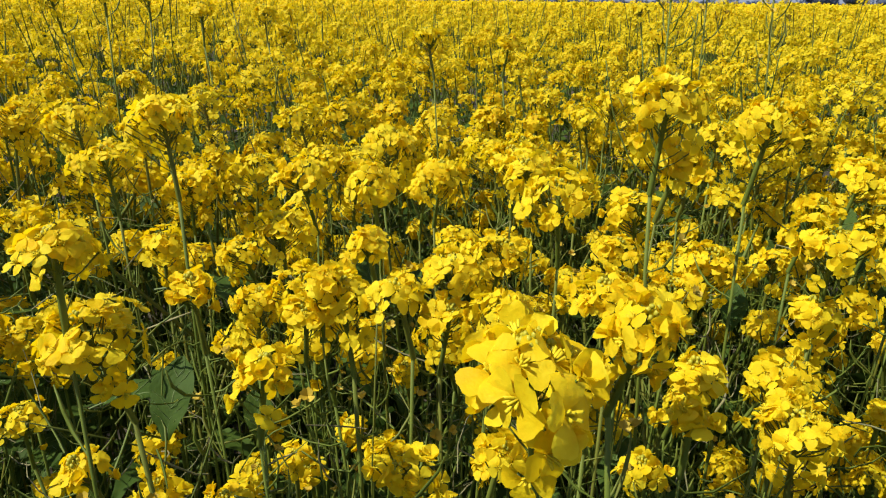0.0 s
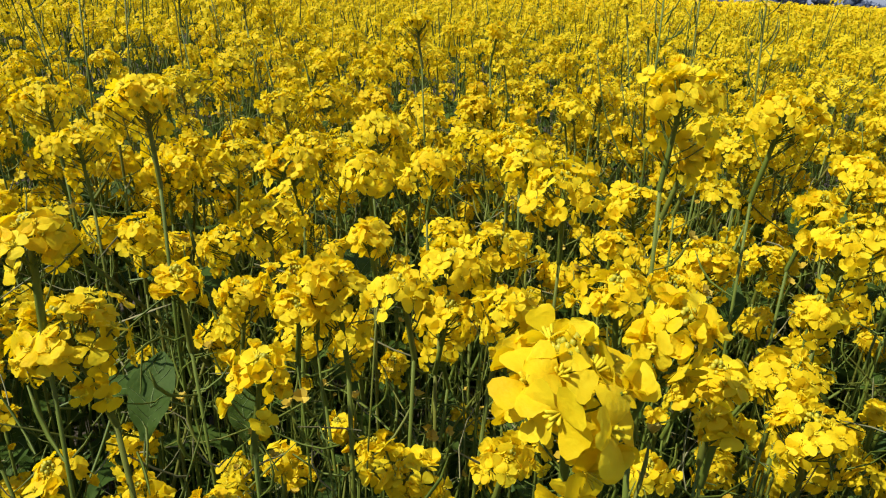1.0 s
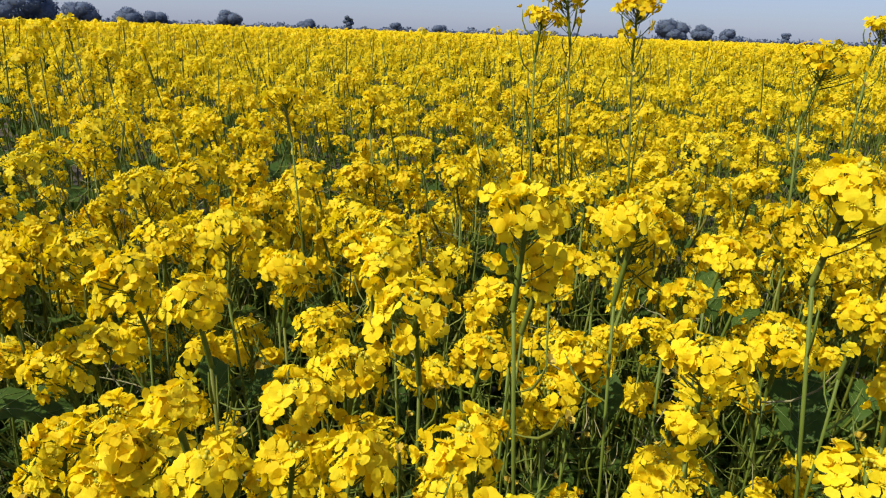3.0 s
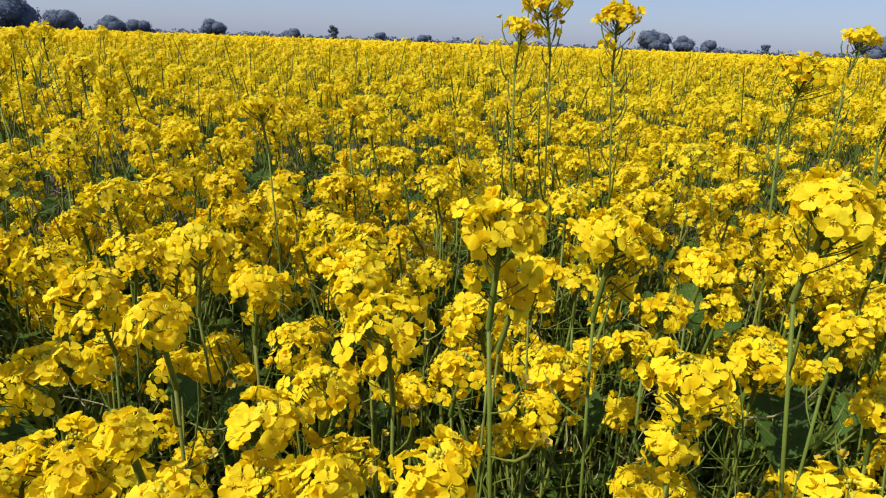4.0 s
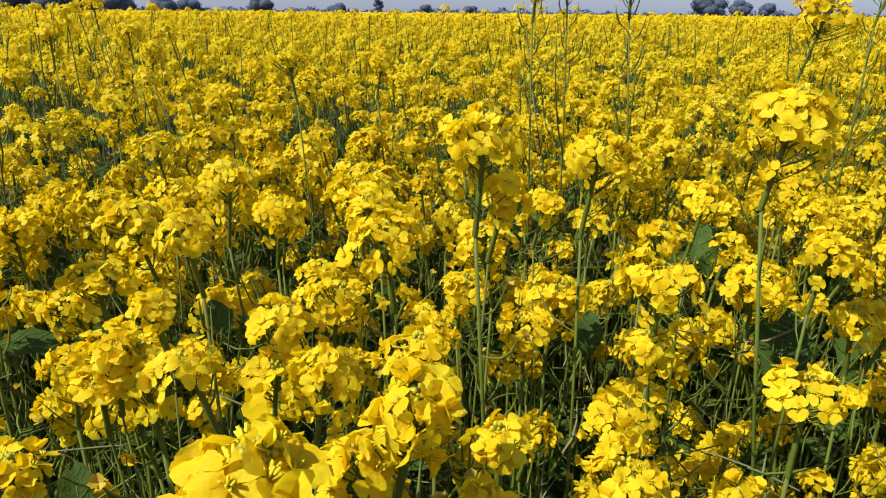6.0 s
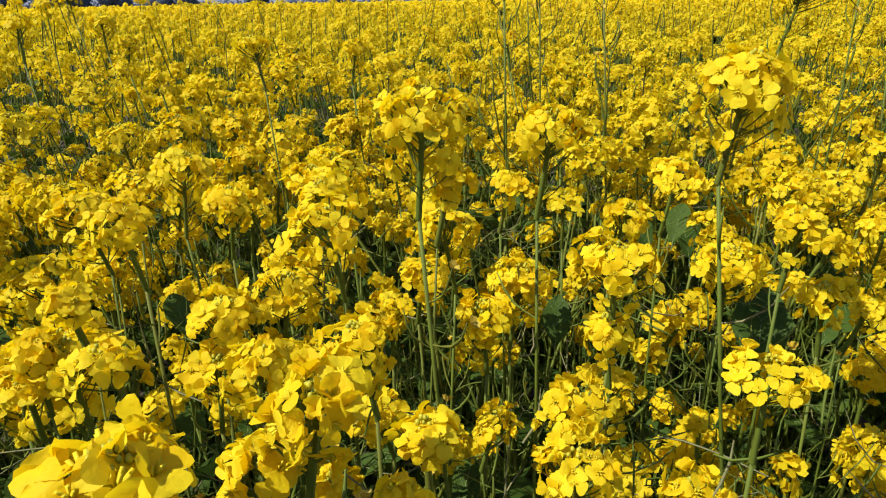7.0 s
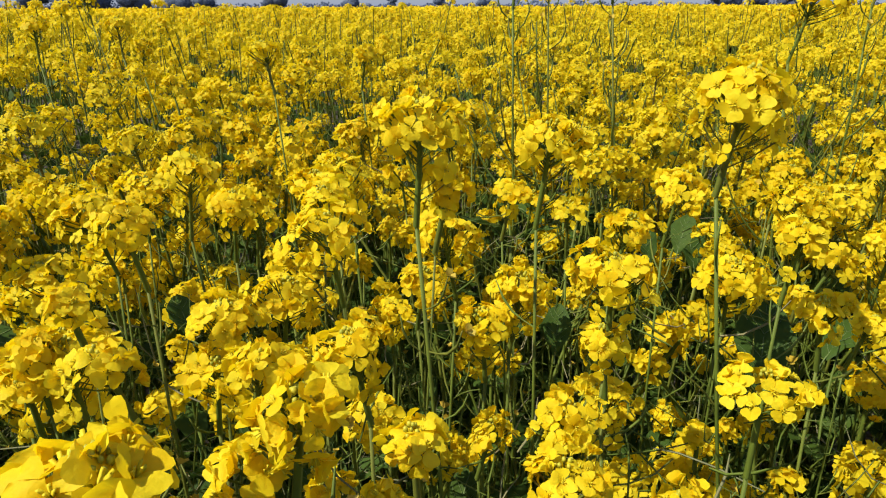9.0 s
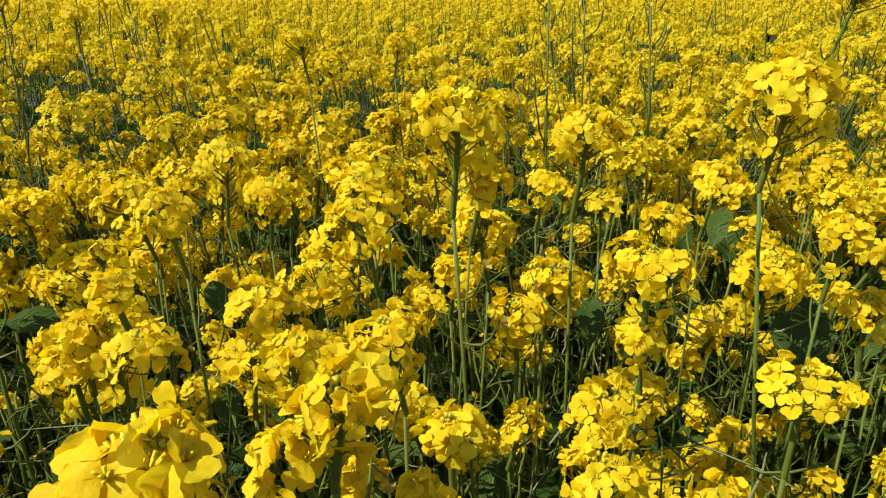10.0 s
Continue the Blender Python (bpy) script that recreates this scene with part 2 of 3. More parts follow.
def head_layout(rng, width, tall=1.0, loose=1.0, size=0.0074):
    """Places of the open flowers of one head: (place, direction, scale)."""
    radius = max(width / 2 - 0.006, 0.004)
    count = int(max(3, min(46, 35 * (width / 0.062) ** 1.7 * loose * (0.0083 / size))))
    ax, ay, lump, ph0 = rng.uniform(.88, 1.14), rng.uniform(.88, 1.14), rng.uniform(.08, .26), rng.uniform(0, 6.3)
    out = []
    for i in range(count):
        f = (i + .5) / count
        th = radians(12 + 100 * f ** .8) + rng.uniform(-.2, .2)
        ph = i * 2.39996 + rng.uniform(-.45, .45)
        r = radius * rng.uniform(.72, 1.14) * (1 + lump * math.sin(2 * ph + ph0) * math.sin(th))
        d = Vector((math.sin(th) * math.cos(ph) * ax, math.sin(th) * math.sin(ph) * ay, math.cos(th)))
        p = Vector((d.x * r, d.y * r, d.z * r * .82 * tall))
        face = (d * .8 + Vector((rng.uniform(-.6, .6), rng.uniform(-.6, .6), .35 + rng.uniform(-.5, .5)))).normalized()
        out.append((p, face, size * rng.uniform(.80, 1.14)))
    # loose flowers lower on the stem
    for i in range(int(count * max(0, rng.uniform(.02, .42)))):
        ph = rng.uniform(0, 6.3)
        r = radius * rng.uniform(.45, 1.05)
        d = Vector((math.cos(ph), math.sin(ph), rng.uniform(-.35, .3)))
        p = Vector((d.x * r, d.y * r, -radius * rng.uniform(.5, 1.5)))
        out.append((p, (d + Vector((rng.uniform(-.4, .4), rng.uniform(-.4, .4), 0))).normalized(), size * .95 * rng.uniform(.75, 1.1)))
    return radius, out


def add_stalks(heap, rng, radius, layout, tall, mat, low):
    """The rachis with a pedicel to each flower."""
    depth = 0.022 + radius * 1.2
    tube(heap, [(0, 0, -depth - low), (0, 0, -depth * .3), (0, 0, radius * .45 * tall)], (0.0019, 0.0016, 0.0011), 5, mat)
    for p, face, s in layout:
        end = p - face * s * .25
        start = Vector((0, 0, max(-depth, min(radius * .3, end.z - .010 - (end.xy.length * .4)))))
        mid = start.lerp(end, .55) + Vector((0, 0, -.0015))
        tube(heap, [start, mid, end], (.0005, .0004, .0006), 3, mat, False)


BUD_V = np.array([(0, 0, -1.3), (.75, 0, -.3), (0, .75, -.3), (-.75, 0, -.3), (0, -.75, -.3), (.55, .55, .6), (-.55, .55, .6), (-.55, -.55, .6), (.55, -.55, .6), (0, 0, 1.3)])
BUD_F = [(0, 2, 1), (0, 3, 2), (0, 4, 3), (0, 1, 4), (1, 2, 5), (2, 3, 6), (3, 4, 7), (4, 1, 8), (5, 9, 8), (6, 9, 5), (7, 9, 6), (8, 9, 7), (1, 5, 8), (2, 6, 5), (3, 7, 6), (4, 8, 7)]


def add_buds(heap, rng, radius, tall, count, mat):
    for i in range(count):
        ph, f = i * 2.4, math.sqrt((i + .3) / count)
        p = Vector((math.cos(ph) * f * radius * .34, math.sin(ph) * f * radius * .34, radius * (.66 * tall) + .003 - f * f * .006))
        q = np.array(facing((p.x * 18, p.y * 18, 1), ph, rng.uniform(.0010, .0017), p))
        heap.add(BUD_V @ q[:3, :3].T + q[:3, 3], BUD_F, mat)


def leaf_arrays(rng, broad, lobed, veins=False):
    """A leaf along +x, folded along its midrib; its length is 1."""
    heap = Heap()
    n, vs = 8, (-1, -.5, 0, .5, 1)
    v = []
    for i in range(n + 1):
        u = i / n
        h = broad * (math.sin(math.pi * min(1, u * .93 + .05)) ** .8) * (.55 + .7 * u if lobed else 1.15 - .5 * u)
        if lobed:
            h *= 1 + .16 * math.sin(u * 25) * (1 - u * .4)
        for s in vs:
            wav = .045 * math.sin(u * 17 + s * 2.4) * abs(s) - .03 * math.cos(u * 30) * (abs(s) - s * s)
            v.append((u, h * s * rng.uniform(.93, 1.07), -.30 * u * u + .20 * h * abs(s) + wav - (.02 if s == 0 else 0)))
    m = len(vs)
    heap.add(v, [(i * m + k, i * m + k + 1, (i + 1) * m + k + 1, (i + 1) * m + k) for i in range(n) for k in range(m - 1)])
    tube(heap, [(-.18, 0, -.02), (0, 0, -.012), (.5, 0, -.09), (.95, 0, -.285)], (.014, .013, .009, .003), 4, 1 if veins else 0)
    if veins:
        for k in range(5):
            u = .12 + .15 * k
            for side in (-2, 2):
                i0, i1 = round(u * n), min(n, round(u * n) + 1)
                p, q, e = Vector(v[i0 * m + 2]), Vector(v[i1 * m + 2 + side // 2]), Vector(v[min(n, i1 + 1) * m + 2 + side])
                up = Vector((0, 0, .004))
                tube(heap, [p + up, q + up, q.lerp(e, .8) + up], (.006, .005, .002), 3, 1, False)
    return heap


# ---- ground and sheet ----
def ring_sheet(name, radii, turns, height, mat, rough_z):
    rng = np.random.default_rng(5)
    v, faces = [], []
    for r in radii:
        for k in range(turns):
            a = 2 * math.pi * k / turns
            v.append((r * math.sin(a), r * math.cos(a), height + rng.normal(0, rough_z)))
    for i in range(len(radii) - 1):
        for k in range(turns):
            j = (k + 1) % turns
            faces.append((i * turns + k, i * turns + j, (i + 1) * turns + j, (i + 1) * turns + k))
    if radii[0] < 1:
        faces.append(tuple(reversed(range(turns))))
    h = Heap()
    h.add(v, faces)
    return new(name, h.mesh(name, [mat]))


tagged(ring_sheet("ground", [.01, .3, .6, .9, 1.2, 1.6, 2, 2.6, 3.4, 4.5, 6, 9, 15, 30, 60, 120, 240, 600, 1500, 3000], 72, 0.0, SOIL, 0.006),
       "dry brown field soil under the crop", "ground", kind="structure")

# ---- plants near the path, each set where it grows ----
FRONT = [
    (0.225, 0.330, 1.195, 0.050),
    (0.078, 0.714, 1.182, 0.056),
    (0.006, 0.677, 1.156, 0.058),
    (-0.199, 0.960, 1.056, 0.070),
    (0.105, 0.560, 1.187, 0.044),
    (-0.026, 0.764, 1.097, 0.049),
    (0.018, 0.600, 1.135, 0.053),
    (-0.004, 0.708, 1.090, 0.046),
    (0.136, 0.657, 1.173, 0.044),
    (-0.050, 1.190, 1.030, 0.070),
    (0.197, 0.753, 1.175, 0.046),
    (0.150, 0.930, 1.125, 0.070),
    (0.206, 0.652, 1.177, 0.042),
    (0.231, 0.556, 1.186, 0.052),
    (0.131, 0.788, 1.055, 0.062),
    (0.194, 0.586, 1.131, 0.050),
    (0.164, 0.550, 1.130, 0.050),
    (0.008, 0.573, 1.084, 0.046),
    (0.098, 0.476, 1.150, 0.030),
    (0.131, 0.460, 1.185, 0.026),
    (0.105, 0.488, 1.136, 0.048),
    (0.150, 0.450, 1.160, 0.036),
]
NEAR_A = [
    (0.203, 0.498, 1.128, 0.051),
    (0.259, 0.478, 1.156, 0.043),
    (0.165, 0.530, 1.105, 0.042),
    (0.085, 0.480, 1.128, 0.037),
    (0.289, 0.540, 1.252, 0.050),
    (0.361, 0.588, 1.234, 0.052),
    (0.450, 0.535, 1.270, 0.050),
    (0.481, 0.725, 1.172, 0.054),
    (0.430, 0.668, 1.154, 0.046),
    (0.394, 0.542, 1.170, 0.050),
    (0.395, 0.553, 1.123, 0.038),
    (0.510, 0.670, 1.120, 0.056),
    (0.279, 0.631, 1.127, 0.043),
    (0.322, 0.612, 1.103, 0.048),
    (0.292, 0.663, 1.148, 0.052),
    (0.350, 0.638, 1.117, 0.053),
    (0.371, 0.519, 1.090, 0.048),
    (0.404, 0.592, 1.057, 0.048),
    (0.468, 0.500, 1.125, 0.048),
    (0.530, 0.617, 1.167, 0.041),
    (0.498, 1.027, 1.116, 0.070),
    (0.528, 0.573, 1.137, 0.036),
]
NEAR_B = [
    (0.412, 0.438, 1.102, 0.034),
    (0.366, 0.466, 1.090, 0.050),
    (0.296, 0.416, 1.147, 0.034),
    (0.266, 0.375, 1.190, 0.042),
    (0.242, 0.384, 1.160, 0.038),
    (0.290, 0.384, 1.146, 0.024),
    (0.168, 0.709, 1.062, 0.055),
    (-0.148, 0.749, 1.040, 0.045),
    (-0.160, 0.780, 1.110, 0.055),
    (0.183, 1.100, 1.030, 0.070),
    (-0.074, 0.870, 0.996, 0.060),
    (0.080, 0.616, 1.024, 0.042),
    (0.302, 0.555, 1.214, 0.030),
    (0.345, 0.713, 1.169, 0.035),
    (0.313, 0.728, 1.000, 0.042),
    (0.509, 0.764, 0.923, 0.044),
    (-0.076, 1.027, 1.087, 0.070),
    (0.056, 0.553, 1.108, 0.053),
    (0.073, 0.524, 1.085, 0.050),
    (0.359, 0.790, 1.048, 0.060),
    (0.014, 0.377, 1.202, 0.038),
    (0.012, 0.388, 1.153, 0.056),
]
NEAR_C = [
    (-0.016, 0.394, 1.065, 0.033),
    (0.099, 0.393, 1.140, 0.036),
    (0.030, 0.451, 1.151, 0.034),
    (-0.052, 0.665, 1.087, 0.048),
    (0.157, 0.431, 1.061, 0.047),
    (-0.177, 0.515, 0.989, 0.044),
    (-0.004, 0.563, 0.925, 0.036),
    (0.050, 0.543, 0.950, 0.035),
    (-0.056, 0.578, 1.222, 0.058),
    (0.004, 0.853, 1.118, 0.070),
    (-0.111, 0.635, 1.096, 0.052),
    (0.191, 0.688, 1.180, 0.050),
    (0.152, 0.573, 1.066, 0.048),
    (-0.194, 0.687, 1.160, 0.057),
    (-0.270, 0.750, 1.183, 0.065),
    (0.202, 0.480, 1.030, 0.032),
    (0.081, 0.560, 0.984, 0.031),
    (0.356, 1.017, 1.357, 0.043),
    (0.382, 1.019, 1.385, 0.056),
    (0.461, 1.002, 1.372, 0.059),
    (0.818, 1.113, 1.362, 0.053),
    (0.668, 0.964, 1.317, 0.074),
]
NEAR_D = [
    (-0.126, 1.072, 1.130, 0.066),
    (-0.116, 0.842, 1.120, 0.069),
    (0.127, 1.035, 1.115, 0.070),
    (0.629, 0.836, 1.126, 0.069),
    (0.470, 1.176, 1.124, 0.078),
    (0.258, 1.253, 1.128, 0.078),
    (0.643, 1.185, 1.179, 0.082),
    (-0.259, 1.188, 1.188, 0.086),
    (-0.265, 1.000, 1.157, 0.087),
    (-0.152, 0.753, 1.117, 0.059),
    (-0.022, 1.384, 1.193, 0.068),
    (0.532, 0.720, 1.094, 0.054),
]
BED_A = [
    (0.085, 0.837, 1.103, 0.054),
    (0.705, 0.800, 1.101, 0.070),
    (0.608, 0.650, 1.089, 0.036),
    (0.685, 1.278, 1.173, 0.070),
    (0.535, 1.020, 1.153, 0.062),
    (0.304, 1.143, 1.166, 0.061),
    (-0.331, 1.300, 1.162, 0.070),
    (0.093, 1.100, 1.085, 0.053),
    (0.426, 1.000, 1.155, 0.050),
    (0.718, 0.850, 1.160, 0.063),
    (-0.366, 0.860, 1.086, 0.070),
    (-0.145, 0.823, 0.999, 0.048),
    (-0.035, 0.615, 1.021, 0.048),
    (-0.011, 0.448, 1.003, 0.038),
    (0.054, 0.420, 1.030, 0.040),
    (-0.151, 0.450, 1.020, 0.039),
    (-0.246, 1.000, 1.049, 0.070),
    (-0.012, 0.900, 1.119, 0.063),
    (-0.161, 1.100, 0.929, 0.066),
    (0.324, 0.600, 0.998, 0.026),
    (0.505, 0.470, 1.061, 0.018),
    (0.477, 0.600, 1.026, 0.022),
]
BED_B = [
    (0.547, 0.820, 1.096, 0.045),
    (0.677, 0.900, 1.089, 0.070),
    (-0.224, 0.850, 0.994, 0.058),
    (-0.414, 1.100, 0.999, 0.070),
    (0.014, 1.050, 1.068, 0.067),
    (0.309, 1.200, 1.148, 0.070),
    (0.135, 0.889, 1.027, 0.047),
    (0.225, 0.859, 0.967, 0.041),
    (0.063, 0.688, 0.999, 0.044),
    (0.201, 0.801, 0.915, 0.040),
    (0.326, 1.125, 1.015, 0.042),
    (0.402, 0.993, 1.026, 0.043),
    (0.558, 1.134, 1.031, 0.043),
    (0.688, 0.873, 1.121, 0.063),
    (0.699, 0.954, 1.103, 0.057),
    (0.680, 0.971, 0.883, 0.038),
    (0.443, 0.895, 1.010, 0.045),
    (0.263, 0.986, 1.062, 0.047),
    (-0.083, 1.072, 1.150, 0.062),
    (-0.116, 0.978, 1.154, 0.064),
    (-0.017, 1.088, 1.149, 0.062),
    (0.131, 1.167, 1.138, 0.057),
]
BED_C = [
    (0.672, 0.983, 1.133, 0.068),
    (0.674, 1.088, 1.152, 0.062),
    (0.032, 0.876, 1.015, 0.046),
    (0.242, 0.707, 1.063, 0.044),
    (0.459, 0.816, 1.055, 0.046),
    (0.435, 0.900, 1.146, 0.064),
    (0.100, 0.674, 0.971, 0.038),
    (0.408, 0.851, 1.111, 0.050),
    (-0.416, 0.832, 1.171, 0.068),
    (0.204, 0.928, 0.983, 0.038),
    (0.541, 0.896, 0.964, 0.038),
    (0.656, 0.925, 1.129, 0.054),
    (0.349, 0.795, 0.965, 0.038),
    (0.262, 0.882, 1.103, 0.047),
    (-0.027, 0.831, 1.132, 0.056),
    (0.467, 0.981, 1.138, 0.058),
    (0.384, 1.016, 1.077, 0.043),
    (0.452, 0.939, 0.908, 0.037),
    (0.068, 1.020, 1.113, 0.050),
    (0.040, 1.200, 1.132, 0.056),
    (0.009, 1.050, 1.115, 0.053),
    (0.193, 1.150, 1.131, 0.052),
]
BED_D = [
    (0.218, 0.980, 1.115, 0.041),
    (0.263, 1.100, 1.149, 0.049),
]
LOW = [
    (0.020, 0.550, 0.985, 0.032),
    (0.060, 0.500, 1.000, 0.032),
    (0.120, 0.520, 1.000, 0.038),
    (0.170, 0.480, 0.990, 0.036),
    (0.230, 0.520, 1.030, 0.040),
    (0.250, 0.560, 1.060, 0.042),
    (0.290, 0.470, 1.050, 0.034),
    (0.210, 0.430, 1.080, 0.034),
    (0.200, 0.620, 1.060, 0.044),
    (0.330, 0.560, 1.050, 0.036),
]
TALL = [
    (-0.517, 1.600, 1.329, 0.051),
    (0.365, 1.500, 1.292, 0.043),
    (0.804, 1.000, 1.291, 0.051),
    (0.057, 0.990, 1.262, 0.046),
    (0.148, 1.160, 1.246, 0.046),
    (-0.347, 1.400, 1.278, 0.050),
    (-0.359, 1.190, 1.284, 0.050),
    (0.362, 1.170, 1.258, 0.036),
    (-0.371, 0.970, 1.330, 0.045),
    (-0.490, 1.014, 1.305, 0.045),
    (-0.350, 1.033, 1.325, 0.045),
    (-0.034, 1.528, 1.200, 0.050),
    (-0.327, 1.446, 1.240, 0.050),
]
LEANS = {0: 0.32, 26: 0.315, 27: 0.38, 28: 0.64, 83: 0.41, 85: 0.54, 84: 0.44, 86: 0.87, 87: 0.73, 4: 0.17, 1: 0.12, 168: -0.3, 169: 0.55, 170: 0.98, 171: 0.135, 172: 0.268, 173: -0.167, 174: -0.263, 175: 0.542, 176: -0.407, 177: -0.31, 178: -0.5, 179: 0.05, 180: -0.177}
LARGE = {0: 0.0112, 47: 0.0084, 48: 0.0080}

HEAD_MATERIALS = [PETAL, CENTRE, STEM, BUD]
flower_meshes = []
for k in range(18):
    h = Heap()
    add_flower(h, random.Random(100 + k), Matrix.Identity(4), 2)
    flower_meshes.append(h.mesh("flower", [PETAL_NEAR, CENTRE]))
leaf_meshes = []
for k in range(8):
    leaf_meshes.append(leaf_arrays(random.Random(40 + k), .20 if k < 4 else .30, k >= 4, True).mesh("leaf", [LEAF, RIB]))


pod_meshes = []
for k in range(6):
    h, rng = Heap(), random.Random(80 + k)
    tube(h, [(0, 0, 0), (.008, 0, .001), (.016, 0, .003), (.024, 0, .009), (.028 + .006 * rng.random(), 0, .018)], (.0005, .0005, .0009, .0009, .0003), 4)
    if k > 3:
        add_flower(h, rng, facing((.6, 0, .4), 0, .0046, (.032, 0, .018)), 1)
        h.m = [np.where(m > -1, i > 0, 0) for i, m in enumerate(h.m)]
    pod_meshes.append(h.mesh("pod", [STEM, WITHERED]))


def stem_line(base, top, rng):
    low = Vector(base)
    return bend(low, top, (rng.uniform(-.02, .02), rng.uniform(-.02, .02), 0), 9, rng, .002)


def mustard_plant(x, y, z, width, rng, foot_x=None, label="", size=0.0074):
    """One flowering plant with its head centred at x, y, z."""
    height = z - 0.02
    foot = (x + rng.uniform(-.05, .05) if foot_x is None else foot_x, y + rng.uniform(-.03, .06), 0.0)
    plant = tagged(new("mustard_plant"), label or "flowering mustard plant with a bright yellow head on a green stem", "plant", "mustard plants")
    plant.location = foot
    centre = Vector((x - foot[0], y - foot[1], z))
    tall, loose = rng.uniform(.52, .88), rng.uniform(.9, 1.12)
    tilt = Matrix.Rotation(rng.uniform(-.05, .3), 4, "X") @ Matrix.Rotation(rng.uniform(-.2, .2), 4, "Y")
    radius, layout = head_layout(rng, width * 1.07, tall, loose, size)
    h = Heap()
    add_stalks(h, rng, radius, layout, tall, 2, .01)
    if width > .03:
        add_buds(h, rng, radius, tall, rng.randint(12, 20) + (16 if size > .009 else 0), 3)
    if y > .84:
        for p, face, s in layout:
            add_flower(h, rng, facing(face, rng.uniform(0, 6.3), s, p - face * s * .25), 1)
    crown = part("flower_head", h.mesh("flower_head", HEAD_MATERIALS), plant, "domed cluster of yellow four-petalled flowers", Matrix.Translation(centre) @ tilt)
    if y <= .84:
        for p, face, s in layout:
            part("flower", rng.choice(flower_meshes), crown, "", facing(face, rng.uniform(0, 6.3), s, p - face * s * .25))
    neck = Matrix.Translation(centre) @ tilt @ Vector((0, 0, -.030 - radius * 1.2))
    line = stem_line((0, 0, 0), neck, rng)
    h = Heap()
    thick = rng.uniform(.0012, .0019) * max(.45, min(1, (width - .01) / .036))
    tube(h, line, [thick * (1.2 - .38 * i / 9) for i in range(10)], 7)
    part("stem", h.mesh("stem", [STEM]), plant)
    # young pods below the head
    for k in range(rng.randint(3, 6)):
        p = neck.lerp(line[7], rng.uniform(.1, .8))
        a = rng.uniform(0, 6.3)
        m = Matrix.Translation(p) @ Matrix.Rotation(a, 4, "Z") @ Matrix.Rotation(-rng.uniform(.1, .8), 4, "Y") @ Matrix.Scale(rng.uniform(.8, 1.3), 4)
        part("pod", rng.choice(pod_meshes), plant, "", m)
    if z > 1.3:
        # spent stalks like a ladder under the head, and bare side branches
        for k in range(9):
            p = neck.lerp(line[8], -.25 + k * .09)
            m = Matrix.Translation(p) @ Matrix.Rotation(k * 2.4, 4, "Z") @ Matrix.Rotation(-rng.uniform(.3, .7), 4, "Y") @ Matrix.Scale(rng.uniform(.8, 1.2), 4)
            part("pod", rng.choice(pod_meshes), plant, "", m)
        for k in range(3):
            a, start = k * 2.2 + rng.uniform(0, 1), line[7].lerp(line[8], k * .4)
            tip = start + Vector((math.cos(a) * .085, math.sin(a) * .05, rng.uniform(.10, .17)))
            h = Heap()
            tube(h, bend(start, tip, (math.cos(a) * .012, 0, -.015), 6, rng, .001), (.0014, .0013, .0012, .0011, .0009, .0008, .0006), 5)
            for j in range(5):
                b = start.lerp(tip, .55 + .09 * j)
                c = j * 2.1
                tube(h, [b, b + Vector((math.cos(c) * .012, math.sin(c) * .012, .010))], (.0005, .0006), 3)
            part("branch", h.mesh("branch", [STEM]), plant, "bare side branch")
    for k in range(rng.randint(1, 3)):
        i = rng.choice((4, 5, 5, 6, 7))
        a = rng.uniform(0, 6.3)
        s = rng.uniform(.05, .09) if i > 5 else rng.uniform(.09, .15)
        m = Matrix.Translation(line[i]) @ Matrix.Rotation(a, 4, "Z") @ Matrix.Rotation(-rng.uniform(.1, .8), 4, "Y") @ Matrix.Translation((.17 * s, 0, 0)) @ Matrix.Scale(s, 4)
        part("leaf", leaf_meshes[rng.randint(0, 3) if i > 5 else rng.randint(0, 7)], plant, "", m)
    return plant


placed = [*FRONT, *NEAR_A, *NEAR_B, *NEAR_C, *NEAR_D, *BED_A, *BED_B, *BED_C, *BED_D, *TALL, *LOW]
plants = []
for i, (x, y, z, width) in enumerate(placed):
    text = "flowering mustard plant with a bright yellow head on a green stem"
    if z > 1.33:
        text = "tall mustard plant whose sparse yellow head rises above the crop"
    elif z > 1.23:
        text = "tall mustard plant with a full yellow head on a straight stem"
    elif width < .03:
        text = "small mustard shoot with only a few yellow flowers"
    elif z < 1.06:
        text = "low mustard plant with a yellow head shaded by taller ones"
    plants.append(mustard_plant(x, y, z, width, random.Random(1300 + i), LEANS.get(i), text, LARGE.get(i, 0.0074)))

# broad leaves that stand out between the stems
for k, (x, y, z, size, yaw, pitch) in enumerate([(.555, .69, 1.00, .085, 70, 60), (.555, .885, 1.035, .06, 100, 66), (.575, .90, 1.02, .05, 20, 40), (.484, .80, 1.075, .045, 110, 60),
                                                 (.52, .84, 1.07, .045, 60, 62), (.07, .69, 1.04, .045, 130, 50), (.085, .70, 1.03, .04, 40, 60), (-.13, .66, 1.045, .085, 8, 8),
                                                 (-.04, .50, 1.0, .06, 95, 65), (.02, .53, .985, .04, 120, 70), (.62, .72, 1.02, .06, 40, 35), (.38, .66, 1.05, .04, 80, 70), (-.14, .56, .98, .07, 20, 20)]):
    near = min(plants, key=lambda p: (p.location.x - x) ** 2 + (p.location.y - y) ** 2)
    m = Matrix.Translation(Vector((x, y, z)) - near.location) @ Matrix.Rotation(radians(yaw), 4, "Z") @ Matrix.Rotation(-radians(pitch), 4, "Y") @ Matrix.Scale(size, 4)
    part("leaf", leaf_meshes[4 + k % 4], near, "broad blue-green leaf with a wavy edge", m)

# ---- plants between them, from a few grown kinds ----
EYE_XY = (0.27, 0.19)


